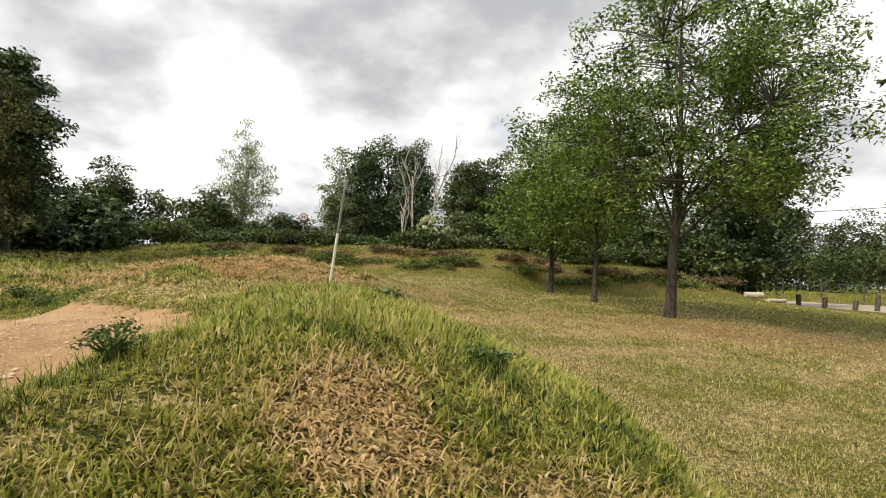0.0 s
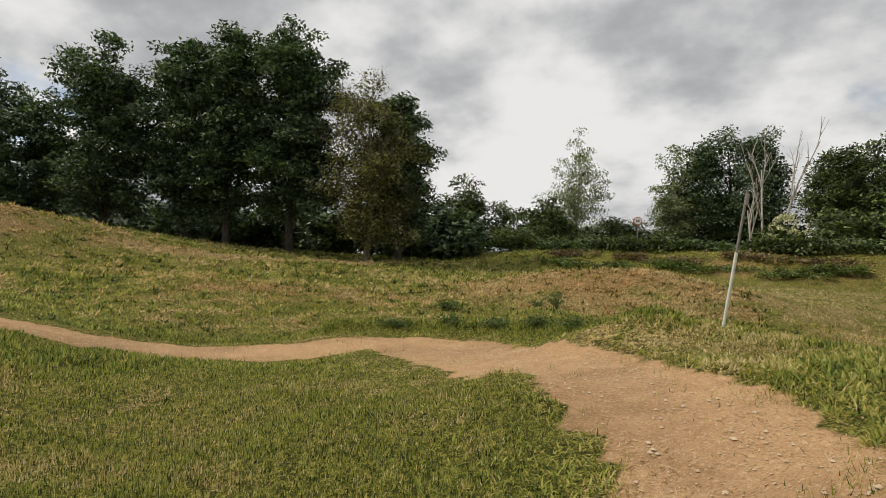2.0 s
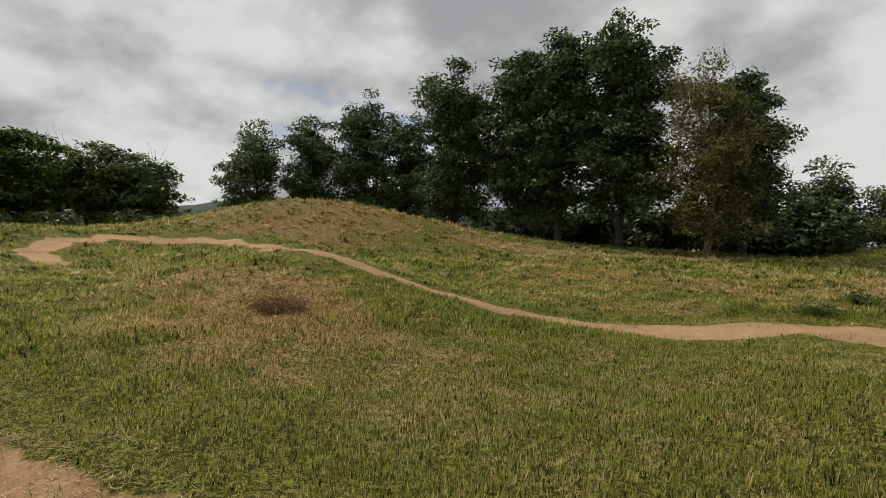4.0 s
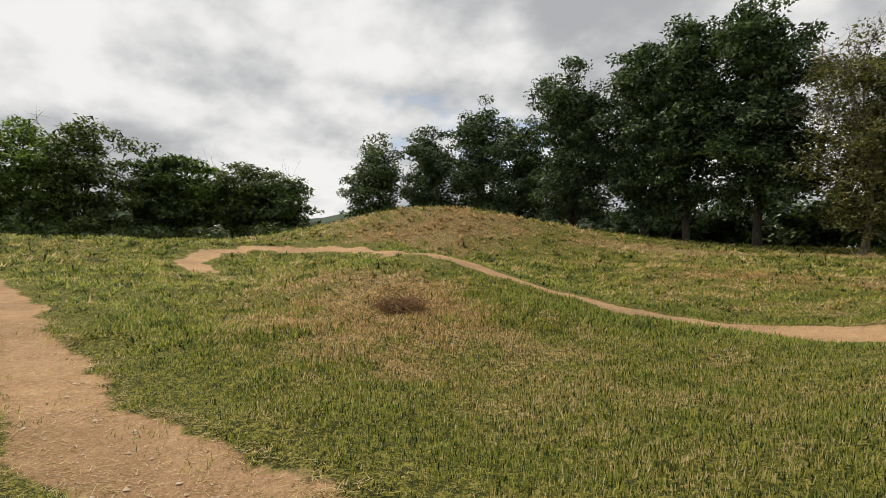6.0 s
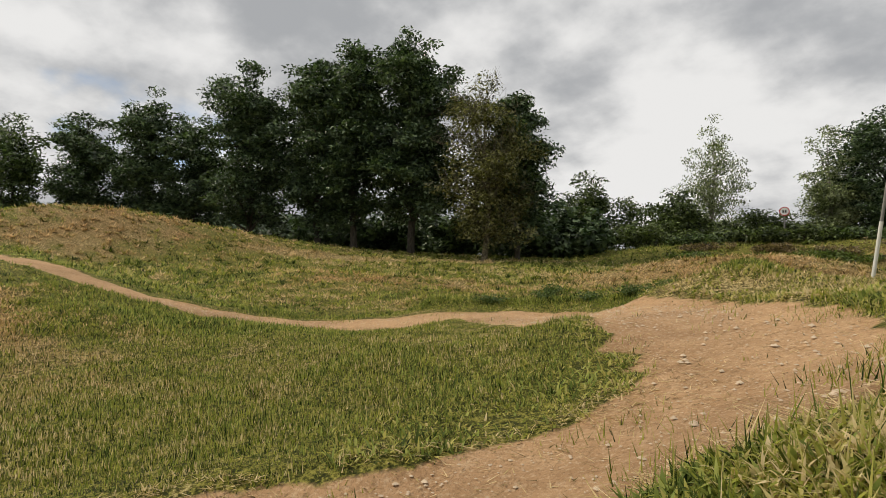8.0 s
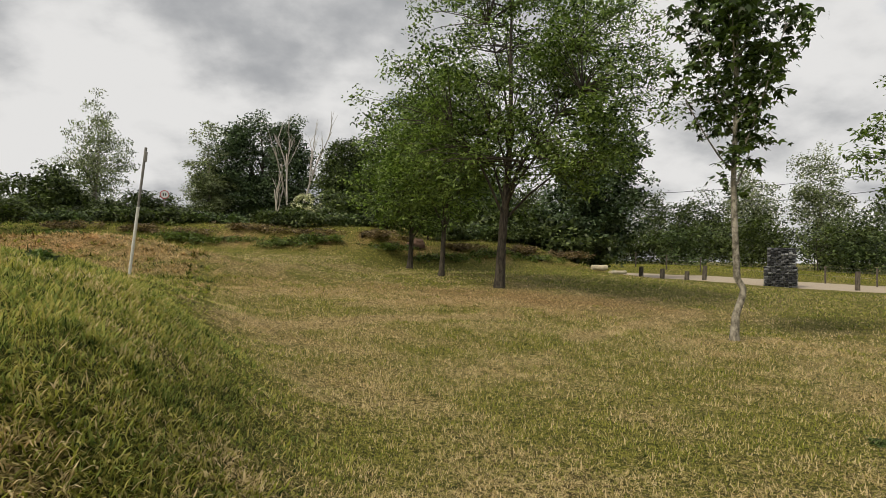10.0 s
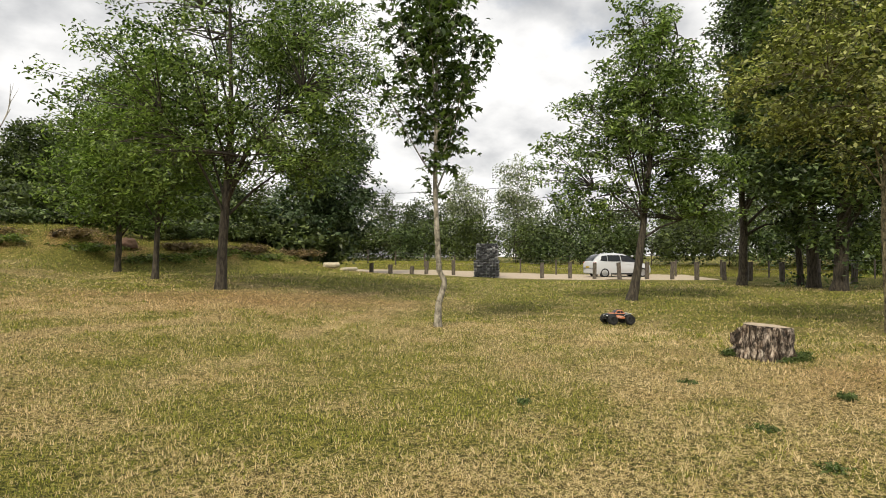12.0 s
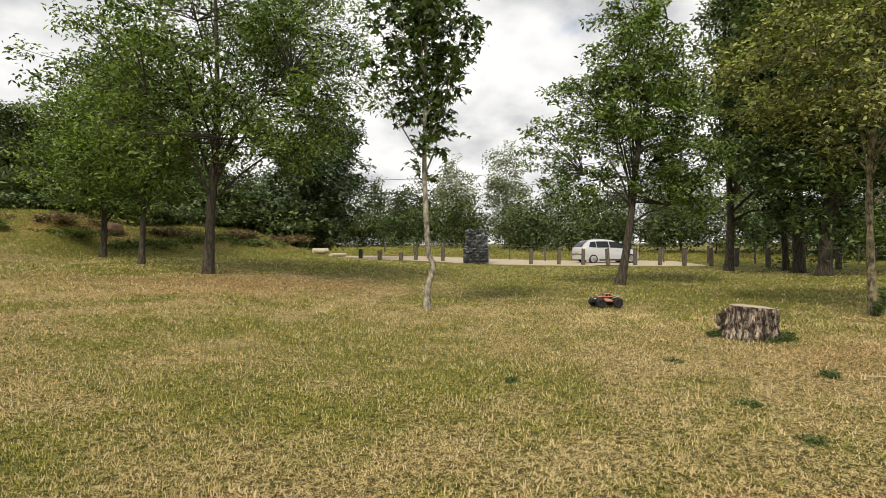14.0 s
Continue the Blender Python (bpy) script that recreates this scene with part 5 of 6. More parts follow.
STUMP_BARK = stump_bark()
CUT_WOOD = plain("sawn_stump_wood", (0.46, 0.37, 0.28), 0.85, grain=40, vary=0.45, bump=0.004)
def slate_material():
    m, nt, b = material("broken_dark_slate", 0.6)
    each = nt.nodes.new("ShaderNodeNewGeometry").outputs["Random Per Island"]
    tone = ramp_of(nt, each, [(0.0, (0.010, 0.011, 0.014)), (0.55, (0.04, 0.042, 0.05)), (0.85, (0.12, 0.125, 0.14)), (1.0, (0.34, 0.35, 0.37))])
    nt.links.new(mix_of(nt, 0.5, tone, mix_of(nt, 1.0, tone, ramp_of(nt, noise_of(nt, 24, 5, 0.6), [(0.35, (0.4, 0.4, 0.4)), (0.65, (1.5, 1.5, 1.5))]), "MULTIPLY")), b.inputs["Base Color"])
    return m


SLATE = slate_material()
WIRE = plain("galvanised_wire", (0.45, 0.46, 0.47), 0.45, 0.8, grain=50)
WHITE_PIPE = plain("scuffed_white_pipe", (0.70, 0.69, 0.66), 0.45, grain=12, vary=0.15)
GREY_PIPE = plain("plain_grey_pipe", (0.22, 0.21, 0.20), 0.6, grain=14, vary=0.35)
SIGN_WHITE = plain("sign_white", (0.74, 0.74, 0.72), 0.4, grain=8, vary=0.06)
SIGN_RED = plain("sign_red", (0.48, 0.03, 0.03), 0.4, grain=8, vary=0.15)
SIGN_BLACK = plain("sign_black", (0.02, 0.02, 0.02), 0.5)
GRAVEL = plain("pale_gravel", (0.42, 0.35, 0.27), 0.95, grain=26, vary=0.35, bump=0.02)
PEBBLE = plain("pale_pebbles", (0.50, 0.39, 0.28), 0.9, grain=30, vary=0.4)
DEAD_STALK = plain("dead_brown_stalks", (0.21, 0.115, 0.05), 0.9, grain=20, vary=0.6)
FAR_WOOD = plain("far_wooded_hill", (0.05, 0.075, 0.05), 1.0, grain=0.05, vary=0.5)


def box(bm, size, at=(0, 0, 0), turn=(0, 0, 0), bevel=0.0, cut=1):
    """A box with softened edges in bm."""
    made = bmesh.ops.create_cube(bm, size=1.0, matrix=pose(*at, *turn) @ Matrix.Diagonal((*size, 1)))
    if bevel:
        edges = list({e for v in made["verts"] for e in v.link_edges})
        bmesh.ops.bevel(bm, geom=edges, offset=bevel, segments=cut, affect="EDGES", profile=0.6)


def rod(bm, a, b, r, sides=10, r2=None):
    a, b = Vector(a), Vector(b)
    m = Matrix.Translation((a + b) / 2) @ (b - a).to_track_quat("Z", "Y").to_matrix().to_4x4()
    bmesh.ops.create_cone(bm, cap_ends=True, segments=sides, radius1=r, radius2=r if r2 is None else r2, depth=(b - a).length, matrix=m)


def lathe(bm, profile, sides=24, m=Matrix()):
    """A body turned about the y axis from (radius, y) pairs."""
    rings = []
    for r, y in profile:
        rings.append([bm.verts.new(m @ Vector((r * math.cos(2 * math.pi * k / sides), y, r * math.sin(2 * math.pi * k / sides)))) for k in range(sides)])
    for p, q in zip(rings[:-1], rings[1:]):
        for k in range(sides):
            bm.faces.new((p[k], p[(k + 1) % sides], q[(k + 1) % sides], q[k]))
    bmesh.ops.recalc_face_normals(bm, faces=bm.faces)


def loft(bm, rows, closed=False, caps=True):
    """A skin over rows of points that have the same number each."""
    rows = [[bm.verts.new(p) for p in row] for row in rows]
    n = len(rows[0])
    for p, q in zip(rows[:-1], rows[1:]):
        for k in range(n if closed else n - 1):
            bm.faces.new((p[k], p[(k + 1) % n], q[(k + 1) % n], q[k]))
    if caps:
        bm.faces.new(rows[0])
        bm.faces.new(rows[-1])
    bmesh.ops.recalc_face_normals(bm, faces=bm.faces)


# ---------------------------------------------------------------- the model truck


def model_truck():
    x, y = 10.6, 5.75
    truck = thing("model_truck", "orange and black toy monster truck with big knobbly tyres", "toy truck", (x, y, surface(x, y) + 0.012), 152)
    truck.scale = (1.03, 1.03, 1.03)

    def ring(px, w, low, high, w2=None, z2=None):
        w2, z2 = w2 or w * 0.9, z2 or (low + high) / 2
        return [(px, -w2, low), (px, -w, z2), (px, -w, high - 0.012), (px, -w * 0.9, high), (px, w * 0.9, high), (px, w, high - 0.012), (px, w, z2), (px, w2, low)]

    bm = bmesh.new()
    loft(bm, [ring(0.225, 0.07, 0.115, 0.15), ring(0.205, 0.092, 0.105, 0.172), ring(0.13, 0.098, 0.12, 0.184), ring(0.075, 0.096, 0.10, 0.186), ring(0.0, 0.092, 0.09, 0.18),
              ring(-0.09, 0.092, 0.092, 0.176), ring(-0.14, 0.098, 0.13, 0.172), ring(-0.205, 0.095, 0.125, 0.168), ring(-0.222, 0.088, 0.13, 0.16)], closed=True)
    shell = part("body", bm, BLACK_SHELL, truck, "glossy black pickup body shell", True)
    bm = bmesh.new()
    loft(bm, [[(0.085, -0.088, 0.183), (0.09, 0, 0.189), (0.085, 0.088, 0.183)], [(0.022, -0.066, 0.236), (0.024, 0, 0.241), (0.022, 0.066, 0.236)],
              [(-0.06, -0.064, 0.238), (-0.06, 0, 0.243), (-0.06, 0.064, 0.238)], [(-0.098, -0.084, 0.176), (-0.098, 0, 0.18), (-0.098, 0.084, 0.176)]], caps=False)
    for s in (-1, 1):
        f = [bm.verts.new(p) for p in ((0.085, s * 0.088, 0.183), (0.022, s * 0.066, 0.236), (-0.06, s * 0.064, 0.238), (-0.098, s * 0.084, 0.176))]
        bm.faces.new(f)
    part("cab", bm, ORANGE_SHELL, truck, "orange cab with white window lines")
    for name, m, quads in (("windscreen", DARK_GLASS, [((0.080, -0.07, 0.190), (0.03, -0.055, 0.234), (0.03, 0.055, 0.234), (0.080, 0.07, 0.190))]),
                           ("roof_panel", BLACK_SHELL, [((0.016, -0.035, 0.2445), (-0.055, -0.035, 0.2455), (-0.055, 0.035, 0.2455), (0.016, 0.035, 0.2445))]),
                           ("rear_window", DARK_GLASS, [((-0.066, -0.05, 0.236), (-0.096, -0.066, 0.186), (-0.096, 0.066, 0.186), (-0.066, 0.05, 0.236))]),
                           *[("side_window", DARK_GLASS, [((0.062, s * 0.0835, 0.192), (0.022, s * 0.0695, 0.227), (-0.012, s * 0.0695, 0.228), (-0.012, s * 0.085, 0.192))]) for s in (-1, 1)],
                           *[("side_window", DARK_GLASS, [((-0.02, s * 0.085, 0.192), (-0.02, s * 0.0698, 0.228), (-0.05, s * 0.0698, 0.227), (-0.078, s * 0.083, 0.192))]) for s in (-1, 1)],
                           *[("hood_flash", ORANGE_SHELL, [((0.17, s * 0.03, 0.1865), (0.09, s * 0.03, 0.1905), (0.09, s * 0.085, 0.1875), (0.16, s * 0.075, 0.1845))]) for s in (-1, 1)]):
        bm = bmesh.new()
        for q in quads:
            c = sum((Vector(p) for p in q), Vector()) / 4
            out = Vector((0, math.copysign(0.003, c.y) if abs(c.y) > 0.04 and name == "side_window" else 0, 0.003))
            if name == "rear_window":
                out = Vector((-0.003, 0, 0.002))
            if name == "windscreen":
                out = Vector((0.003, 0, 0.003))
            fr = [bm.verts.new(Vector(p) + out) for p in q]
            bk = [bm.verts.new(Vector(p)) for p in q]
            bm.faces.new(fr)
            for k in range(4):
                bm.faces.new((fr[k], bk[k], bk[(k + 1) % 4], fr[(k + 1) % 4]))
        bmesh.ops.recalc_face_normals(bm, faces=bm.faces)
        part(name, bm, m, truck)
    for s in (-1, 1):
        bm = bmesh.new()
        loft(bm, [[(0.07, s * 0.0965, 0.112), (0.075, s * 0.101, 0.14), (0.06, s * 0.0965, 0.166)], [(-0.02, s * 0.099, 0.098), (-0.02, s * 0.103, 0.125), (-0.02, s * 0.097, 0.15)], [(-0.10, s * 0.098, 0.098), (-0.10, s * 0.102, 0.112), (-0.085, s * 0.097, 0.128)]], caps=False)
        part("side_panel", bm, ORANGE_SHELL, truck, "orange side panel with pale flashes")
        bm = bmesh.new()
        box(bm, (0.15, 0.004, 0.005), (-0.02, s * 0.1035, 0.138), (0, 9 * 1, 0), 0.001)
        box(bm, (0.09, 0.004, 0.004), (0.0, s * 0.1035, 0.118), (0, 6, 0), 0.001)
        part("white_stripe", bm, WHITE_LINE, truck)
        bm = bmesh.new()
        box(bm, (0.11, 0.012, 0.012), (-0.16, s * 0.088, 0.176), (0, 3, 0), 0.003)
        part("bed_rail", bm, WHITE_LINE, truck)
        bm = bmesh.new()
        box(bm, (0.012, 0.03, 0.02), (-0.222, s * 0.07, 0.145), (0, 0, 0), 0.003)
        part("tail_lamp", bm, RED_GLASS, truck)
        bm = bmesh.new()
        box(bm, (0.02, 0.035, 0.018), (0.214, s * 0.066, 0.152), (0, 0, s * 20), 0.004)
        part("headlamp", bm, CLEAR_LAMP, truck)
    bm = bmesh.new()
    for k in range(6):
        box(bm, (0.10, 0.010, 0.008), (-0.155, -0.055 + 0.022 * k, 0.1745), (0, 0, 0), 0.002)
    part("bed_ribs", bm, BLACK_PLASTIC, truck)
    bm = bmesh.new()
    for k in range(5):
        box(bm, (0.008, 0.010, 0.034), (0.222, -0.044 + 0.022 * k, 0.135), (0, -12, 0), 0.002)
    part("grille", bm, BLACK_PLASTIC, truck)
    for px in (0.235, -0.235):
        bm = bmesh.new()
        rod(bm, (px, -0.085, 0.1), (px, 0.085, 0.1), 0.008)
        rod(bm, (px, -0.07, 0.125), (px, 0.07, 0.125), 0.006)
        for s in (-1, 1):
            rod(bm, (px, s * 0.06, 0.128), (px * 0.85, s * 0.04, 0.09), 0.006)
        part("bumper", bm, BLACK_PLASTIC, truck)
    bm = bmesh.new()
    box(bm, (0.34, 0.11, 0.03), (0, 0, 0.082), (0, 0, 0), 0.01, 2)
    part("chassis", bm, BLACK_PLASTIC, truck)
    for px in (0.155, -0.155):
        bm = bmesh.new()
        rod(bm, (px, -0.13, 0.085), (px, 0.13, 0.085), 0.009)
        box(bm, (0.05, 0.05, 0.045), (px, 0, 0.085), (0, 0, 0), 0.01, 2)
        part("axle", bm, BLACK_PLASTIC, truck)
        for s in (-1, 1):
            bm = bmesh.new()
            rod(bm, (px * 0.9, s * 0.05, 0.165), (px, s * 0.115, 0.09), 0.010, 12)
            rod(bm, (px * 0.9, s * 0.05, 0.165), (px, s * 0.115, 0.09), 0.005, 8)
            for k in range(6):
                a = Vector((px * 0.9, s * 0.05, 0.165)).lerp(Vector((px, s * 0.115, 0.09)), 0.25 + 0.1 * k)
                rod(bm, a, a + Vector((0, s * 0.004, -0.004)), 0.013, 10)
            part("shock_absorber", bm, STEEL, truck)
    for px in (0.155, -0.155):
        for s in (-1, 1):
            hub = new("wheel")
            hub.parent = truck
            hub.matrix_local = pose(px, s * 0.155, 0.082, 0, 0, 0 if s > 0 else 180)
            bm = bmesh.new()
            lathe(bm, [(0.046, -0.042), (0.062, -0.046), (0.074, -0.040), (0.079, -0.02), (0.080, 0), (0.079, 0.02), (0.074, 0.040), (0.062, 0.046), (0.046, 0.042)], 32)
            for k in range(22):
                a = 2 * math.pi * k / 22
                for y0, tilt in ((-0.02, 25), (0.02, -25)):
                    box(bm, (0.010, 0.034, 0.008), (0.080 * math.cos(a), y0, 0.080 * math.sin(a)), (0, 90 - math.degrees(a), 0), 0.0015)
            part("tyre", bm, RUBBER, hub, "black tyre with chunky tread lugs")
            bm = bmesh.new()
            lathe(bm, [(0.048, -0.036), (0.048, 0.030), (0.044, 0.036), (0.042, 0.028), (0.0001, 0.022)], 24)
            for k in range(6):
                a = 2 * math.pi * k / 6
                box(bm, (0.036, 0.008, 0.010), (0.024 * math.cos(a), 0.030, 0.024 * math.sin(a)), (0, -math.degrees(a), 0), 0.002)
            rod(bm, (0, 0.02, 0), (0, 0.040, 0), 0.008, 6)
            part("rim", bm, BLACK_PLASTIC, hub, "black spoked rim")


# ---------------------------------------------------------------- the white car


def hatchback():
    cx, cy = 30.2, 20.5
    car = thing("car", "white hatchback parked on the gravel behind the wooden posts", "car", (cx, cy, surface(cx, cy) + 0.01), -27)
    car.scale = (0.92, 0.92, 0.92)

    def station(px, low, belt, roof, w, wr):
        return [(px, -w * 0.94, low), (px, -w, low + 0.18), (px, -w, (low + belt) / 2), (px, -w * 0.97, belt), (px, -wr, roof - 0.05), (px, -wr * 0.75, roof), (px, 0, roof + 0.02),
                (px, wr * 0.75, roof), (px, wr, roof - 0.05), (px, w * 0.97, belt), (px, w, (low + belt) / 2), (px, w, low + 0.18), (px, w * 0.94, low)]

    rows = [(-1.98, 0.44, 0.64, 0.70, 0.70, 0.64), (-1.95, 0.30, 0.86, 0.92, 0.79, 0.70), (-1.88, 0.24, 0.98, 1.05, 0.83, 0.67), (-1.70, 0.21, 1.01, 1.27, 0.85, 0.61), (-1.48, 0.20, 1.0, 1.41, 0.86, 0.58), (-0.95, 0.18, 0.98, 1.49, 0.86, 0.59),
            (-0.35, 0.18, 0.96, 1.51, 0.86, 0.59), (0.15, 0.18, 0.94, 1.46, 0.86, 0.59), (0.58, 0.18, 0.92, 1.29, 0.86, 0.62), (1.02, 0.19, 0.91, 1.01, 0.85, 0.70), (1.36, 0.20, 0.86, 0.93, 0.83, 0.69), (1.70, 0.22, 0.74, 0.79, 0.79, 0.63), (1.90, 0.28, 0.60, 0.64, 0.69, 0.54), (1.97, 0.36, 0.52, 0.55, 0.58, 0.44)]
    bm = bmesh.new()
    loft(bm, [station(*r) for r in rows])
    part("body", bm, CAR_PAINT, car, "white painted hatchback body", True)
    for s in (-1, 1):
        for a, b in (((-1.50, -1.02), (-1.34, -1.02)), ((-0.98, -0.16), (-0.98, -0.18)), ((-0.10, 0.96), (-0.12, 0.40))):
            bm = bmesh.new()
            low, high = 1.0, 1.385
            pts = [(a[0], s * 0.835, low + (0.05 if a[0] < -1.4 else 0)), (a[1], s * 0.84, low - (0.05 if a[1] > 0.5 else 0)), (b[1], s * 0.66, high - (0.05 if b[1] > 0.3 else 0)), (b[0], s * 0.66, high - (0.04 if b[0] < -1.2 else 0))]
            v = [bm.verts.new(p) for p in pts]
            u = [bm.verts.new((p[0], p[1] - s * 0.02, p[2])) for p in pts]
            bm.faces.new(v)
            for k in range(4):
                bm.faces.new((v[k], u[k], u[(k + 1) % 4], v[(k + 1) % 4]))
            bmesh.ops.recalc_face_normals(bm, faces=bm.faces)
            part("side_window", bm, DARK_GLASS, car)
        bm = bmesh.new()
        box(bm, (0.16, 0.16, 0.17), (-1.84, s * 0.735, 0.90), (0, 25, s * 18), 0.05, 2)
        part("tail_lamp", bm, RED_GLASS, car)
        bm = bmesh.new()
        box(bm, (0.34, 0.18, 0.15), (1.68, s * 0.68, 0.70), (0, 14, -s * 20), 0.05, 2)
        part("headlamp", bm, CLEAR_LAMP, car)
        bm = bmesh.new()
        box(bm, (0.12, 0.20, 0.13), (0.62, s * 0.95, 1.0), (0, 0, 0), 0.04, 2)
        part("wing_mirror", bm, CAR_PAINT, car)
        for px in (-0.45, 0.35):
            bm = bmesh.new()
            box(bm, (0.16, 0.02, 0.03), (px, s * 0.86, 0.82), (0, 0, 0), 0.008)
            part("door_handle", bm, CAR_PAINT, car)
        for px in (-1.22, 1.28):
            wheel = new("wheel")
            wheel.parent = car
            wheel.matrix_local = pose(px, s * 0.76, 0.30, 0, 0, 0 if s > 0 else 180)
            bm = bmesh.new()
            lathe(bm, [(0.20, -0.09), (0.27, -0.1), (0.30, -0.07), (0.30, 0.07), (0.27, 0.105), (0.20, 0.10)], 28)
            part("tyre", bm, RUBBER, wheel)
            bm = bmesh.new()
            lathe(bm, [(0.21, 0.0), (0.205, 0.095), (0.18, 0.085), (0.0001, 0.07)], 28)
            for k in range(7):
                a = 2 * math.pi * k / 7
                box(bm, (0.16, 0.02, 0.035), (0.10 * math.cos(a), 0.095, 0.10 * math.sin(a)), (0, -math.degrees(a), 0), 0.005)
            part("rim", bm, STEEL, wheel)
            bm = bmesh.new()
            lathe(bm, [(0.345, 0.085), (0.355, 0.105), (0.37, 0.100)], 28)
            part("wheel_arch", bm, BLACK_PLASTIC, car)
            car.children[-1].matrix_local = pose(px, s * 0.76, 0.31, 0, 0, 0 if s > 0 else 180)
    spine = [(r[0], r[3]) for r in rows]
    for name, x0, x1, w0, w1 in (("rear_window", -1.90, -1.40, 0.60, 0.50), ("windscreen", 1.04, 0.26, 0.66, 0.52)):
        strips = []
        for k in range(7):
            px = x0 + (x1 - x0) * k / 6
            top = np.interp(px, [s[0] for s in spine], [s[1] for s in spine]) + 0.018
            half = w0 + (w1 - w0) * k / 6
            strips.append([(px, u * half, top + 0.02 * (1 - u * u)) for u in (-1, -0.8, -0.4, 0, 0.4, 0.8, 1)])
        bm = bmesh.new()
        loft(bm, strips, caps=False)
        part(name, bm, DARK_GLASS, car, smooth=True)
    bm = bmesh.new()
    box(bm, (0.02, 0.52, 0.11), (-1.975, 0, 0.66), (0, 0, 0), 0.004)
    part("rear_plate", bm, PLATE_YELLOW, car, "small yellow plate")
    bm = bmesh.new()
    box(bm, (0.006, 0.40, 0.045), (-1.988, 0, 0.66))
    part("plate_bar", bm, SIGN_BLACK, car)
    bm = bmesh.new()
    box(bm, (0.10, 1.36, 0.20), (-1.93, 0, 0.36), (0, 0, 0), 0.04, 2)
    part("rear_bumper", bm, CAR_PAINT, car)
    for s in (-1, 1):
        bm = bmesh.new()
        box(bm, (1.7, 0.05, 0.09), (0.03, s * 0.83, 0.23), (0, 0, 0), 0.02, 2)
        part("sill", bm, BLACK_PLASTIC, car)


# ---------------------------------------------------------------- lawn and car park


def bollards():
    row = "wooden posts along the car park"
    spots = [(17.6, 27.1, 0.55), (18.5, 26.6, 0.5), (19.5, 26.0, 0.42), (20.2, 25.6, 0.75), (21.4, 24.7, 0.82), (25.0, 21.5, 0.88), (26.0, 20.4, 0.9), (26.8, 19.4, 0.9), (27.6, 18.4, 0.9), (28.4, 17.3, 0.9),
             (29.1, 16.3, 0.92), (29.7, 15.3, 0.92), (30.3, 14.2, 0.92), (30.8, 13.2, 0.92), (31.0, 11.8, 0.92), (30.9, 10.3, 0.92), (30.7, 8.8, 0.92), (30.4, 7.5, 0.92), (29.8, 6.1, 0.92), (29.2, 4.7, 0.92)]
    rng = random.Random(3)
    shapes = {}
    for x, y, h in spots:
        if h not in shapes:
            bm = bmesh.new()
            box(bm, (0.19, 0.19, h + 0.1), (0, 0, h / 2 - 0.05), (0, 0, 0), 0.018, 2)
            top = [v for v in bm.verts if v.co.z > h - 0.03]
            for v in top:
                v.co.z += 0.10 * v.co.x
            me = bpy.data.meshes.new("bollard")
            bm.to_mesh(me)
            bm.free()
            me.materials.append(WEATHERED)
            shapes[h] = me
        ob = new("bollard", shapes[h])
        ob.matrix_world = pose(x, y, surface(x, y), rng.uniform(-3, 3), rng.uniform(-3, 3), -46 + rng.uniform(-8, 8))
        tagged(ob, "short weathered square wooden post" if h < 0.6 else "weathered square wooden post edging the car park", "post", row)


def gabion():
    x, y = 22.65, 23.35
    pile = thing("gabion_stack", "stack of wire baskets filled with dark slate pieces", "gabion", (x, y, surface(x, y) - 0.02), -44)
    pile.scale = (1.1, 1.1, 1.1)
    rng = np.random.default_rng(9)
    for w, at, h, lift in ((0.60, -0.31, 0.86, 0.0), (0.60, 0.31, 0.86, 0.0), (1.04, 0.04, 0.78, 0.88)):
        bm = bmesh.new()
        d = 0.8
        n = int(w / 0.13)
        for i in range(n):
            for k in range(int(h / 0.078)):
                for j in (-1, 0, 1):
                    sx, sz = w / n, 0.078
                    p = (at - w / 2 + (i + 0.5 + 0.25 * (k % 2 - 0.5)) * sx, j * (d / 2 - 0.09), lift + (k + 0.5) * sz)
                    box(bm, (sx * rng.uniform(0.7, 1.05), 0.2, sz * rng.uniform(0.5, 1.15)), (p[0], p[1] + rng.uniform(-0.045, 0.045), p[2]), (rng.uniform(-12, 12), rng.uniform(-22, 22), rng.uniform(-18, 18)), 0.012)
        part("stone_fill", bm, SLATE, pile, "stacked dark slate pieces")
        bm = bmesh.new()
        for side in (-1, 1):
            for u in np.linspace(-w / 2, w / 2, max(3, int(w / 0.15) + 1)):
                rod(bm, (at + u, side * d / 2, lift), (at + u, side * d / 2, lift + h), 0.004, 4)
            for z in np.linspace(0, h, 7):
                rod(bm, (at - w / 2, side * d / 2, lift + z), (at + w / 2, side * d / 2, lift + z), 0.004, 4)
        for e in (-1, 1):
            for v in np.linspace(-d / 2, d / 2, 6):
                rod(bm, (at + e * w / 2, v, lift), (at + e * w / 2, v, lift + h), 0.004, 4)
        part("wire_basket", bm, WIRE, pile)


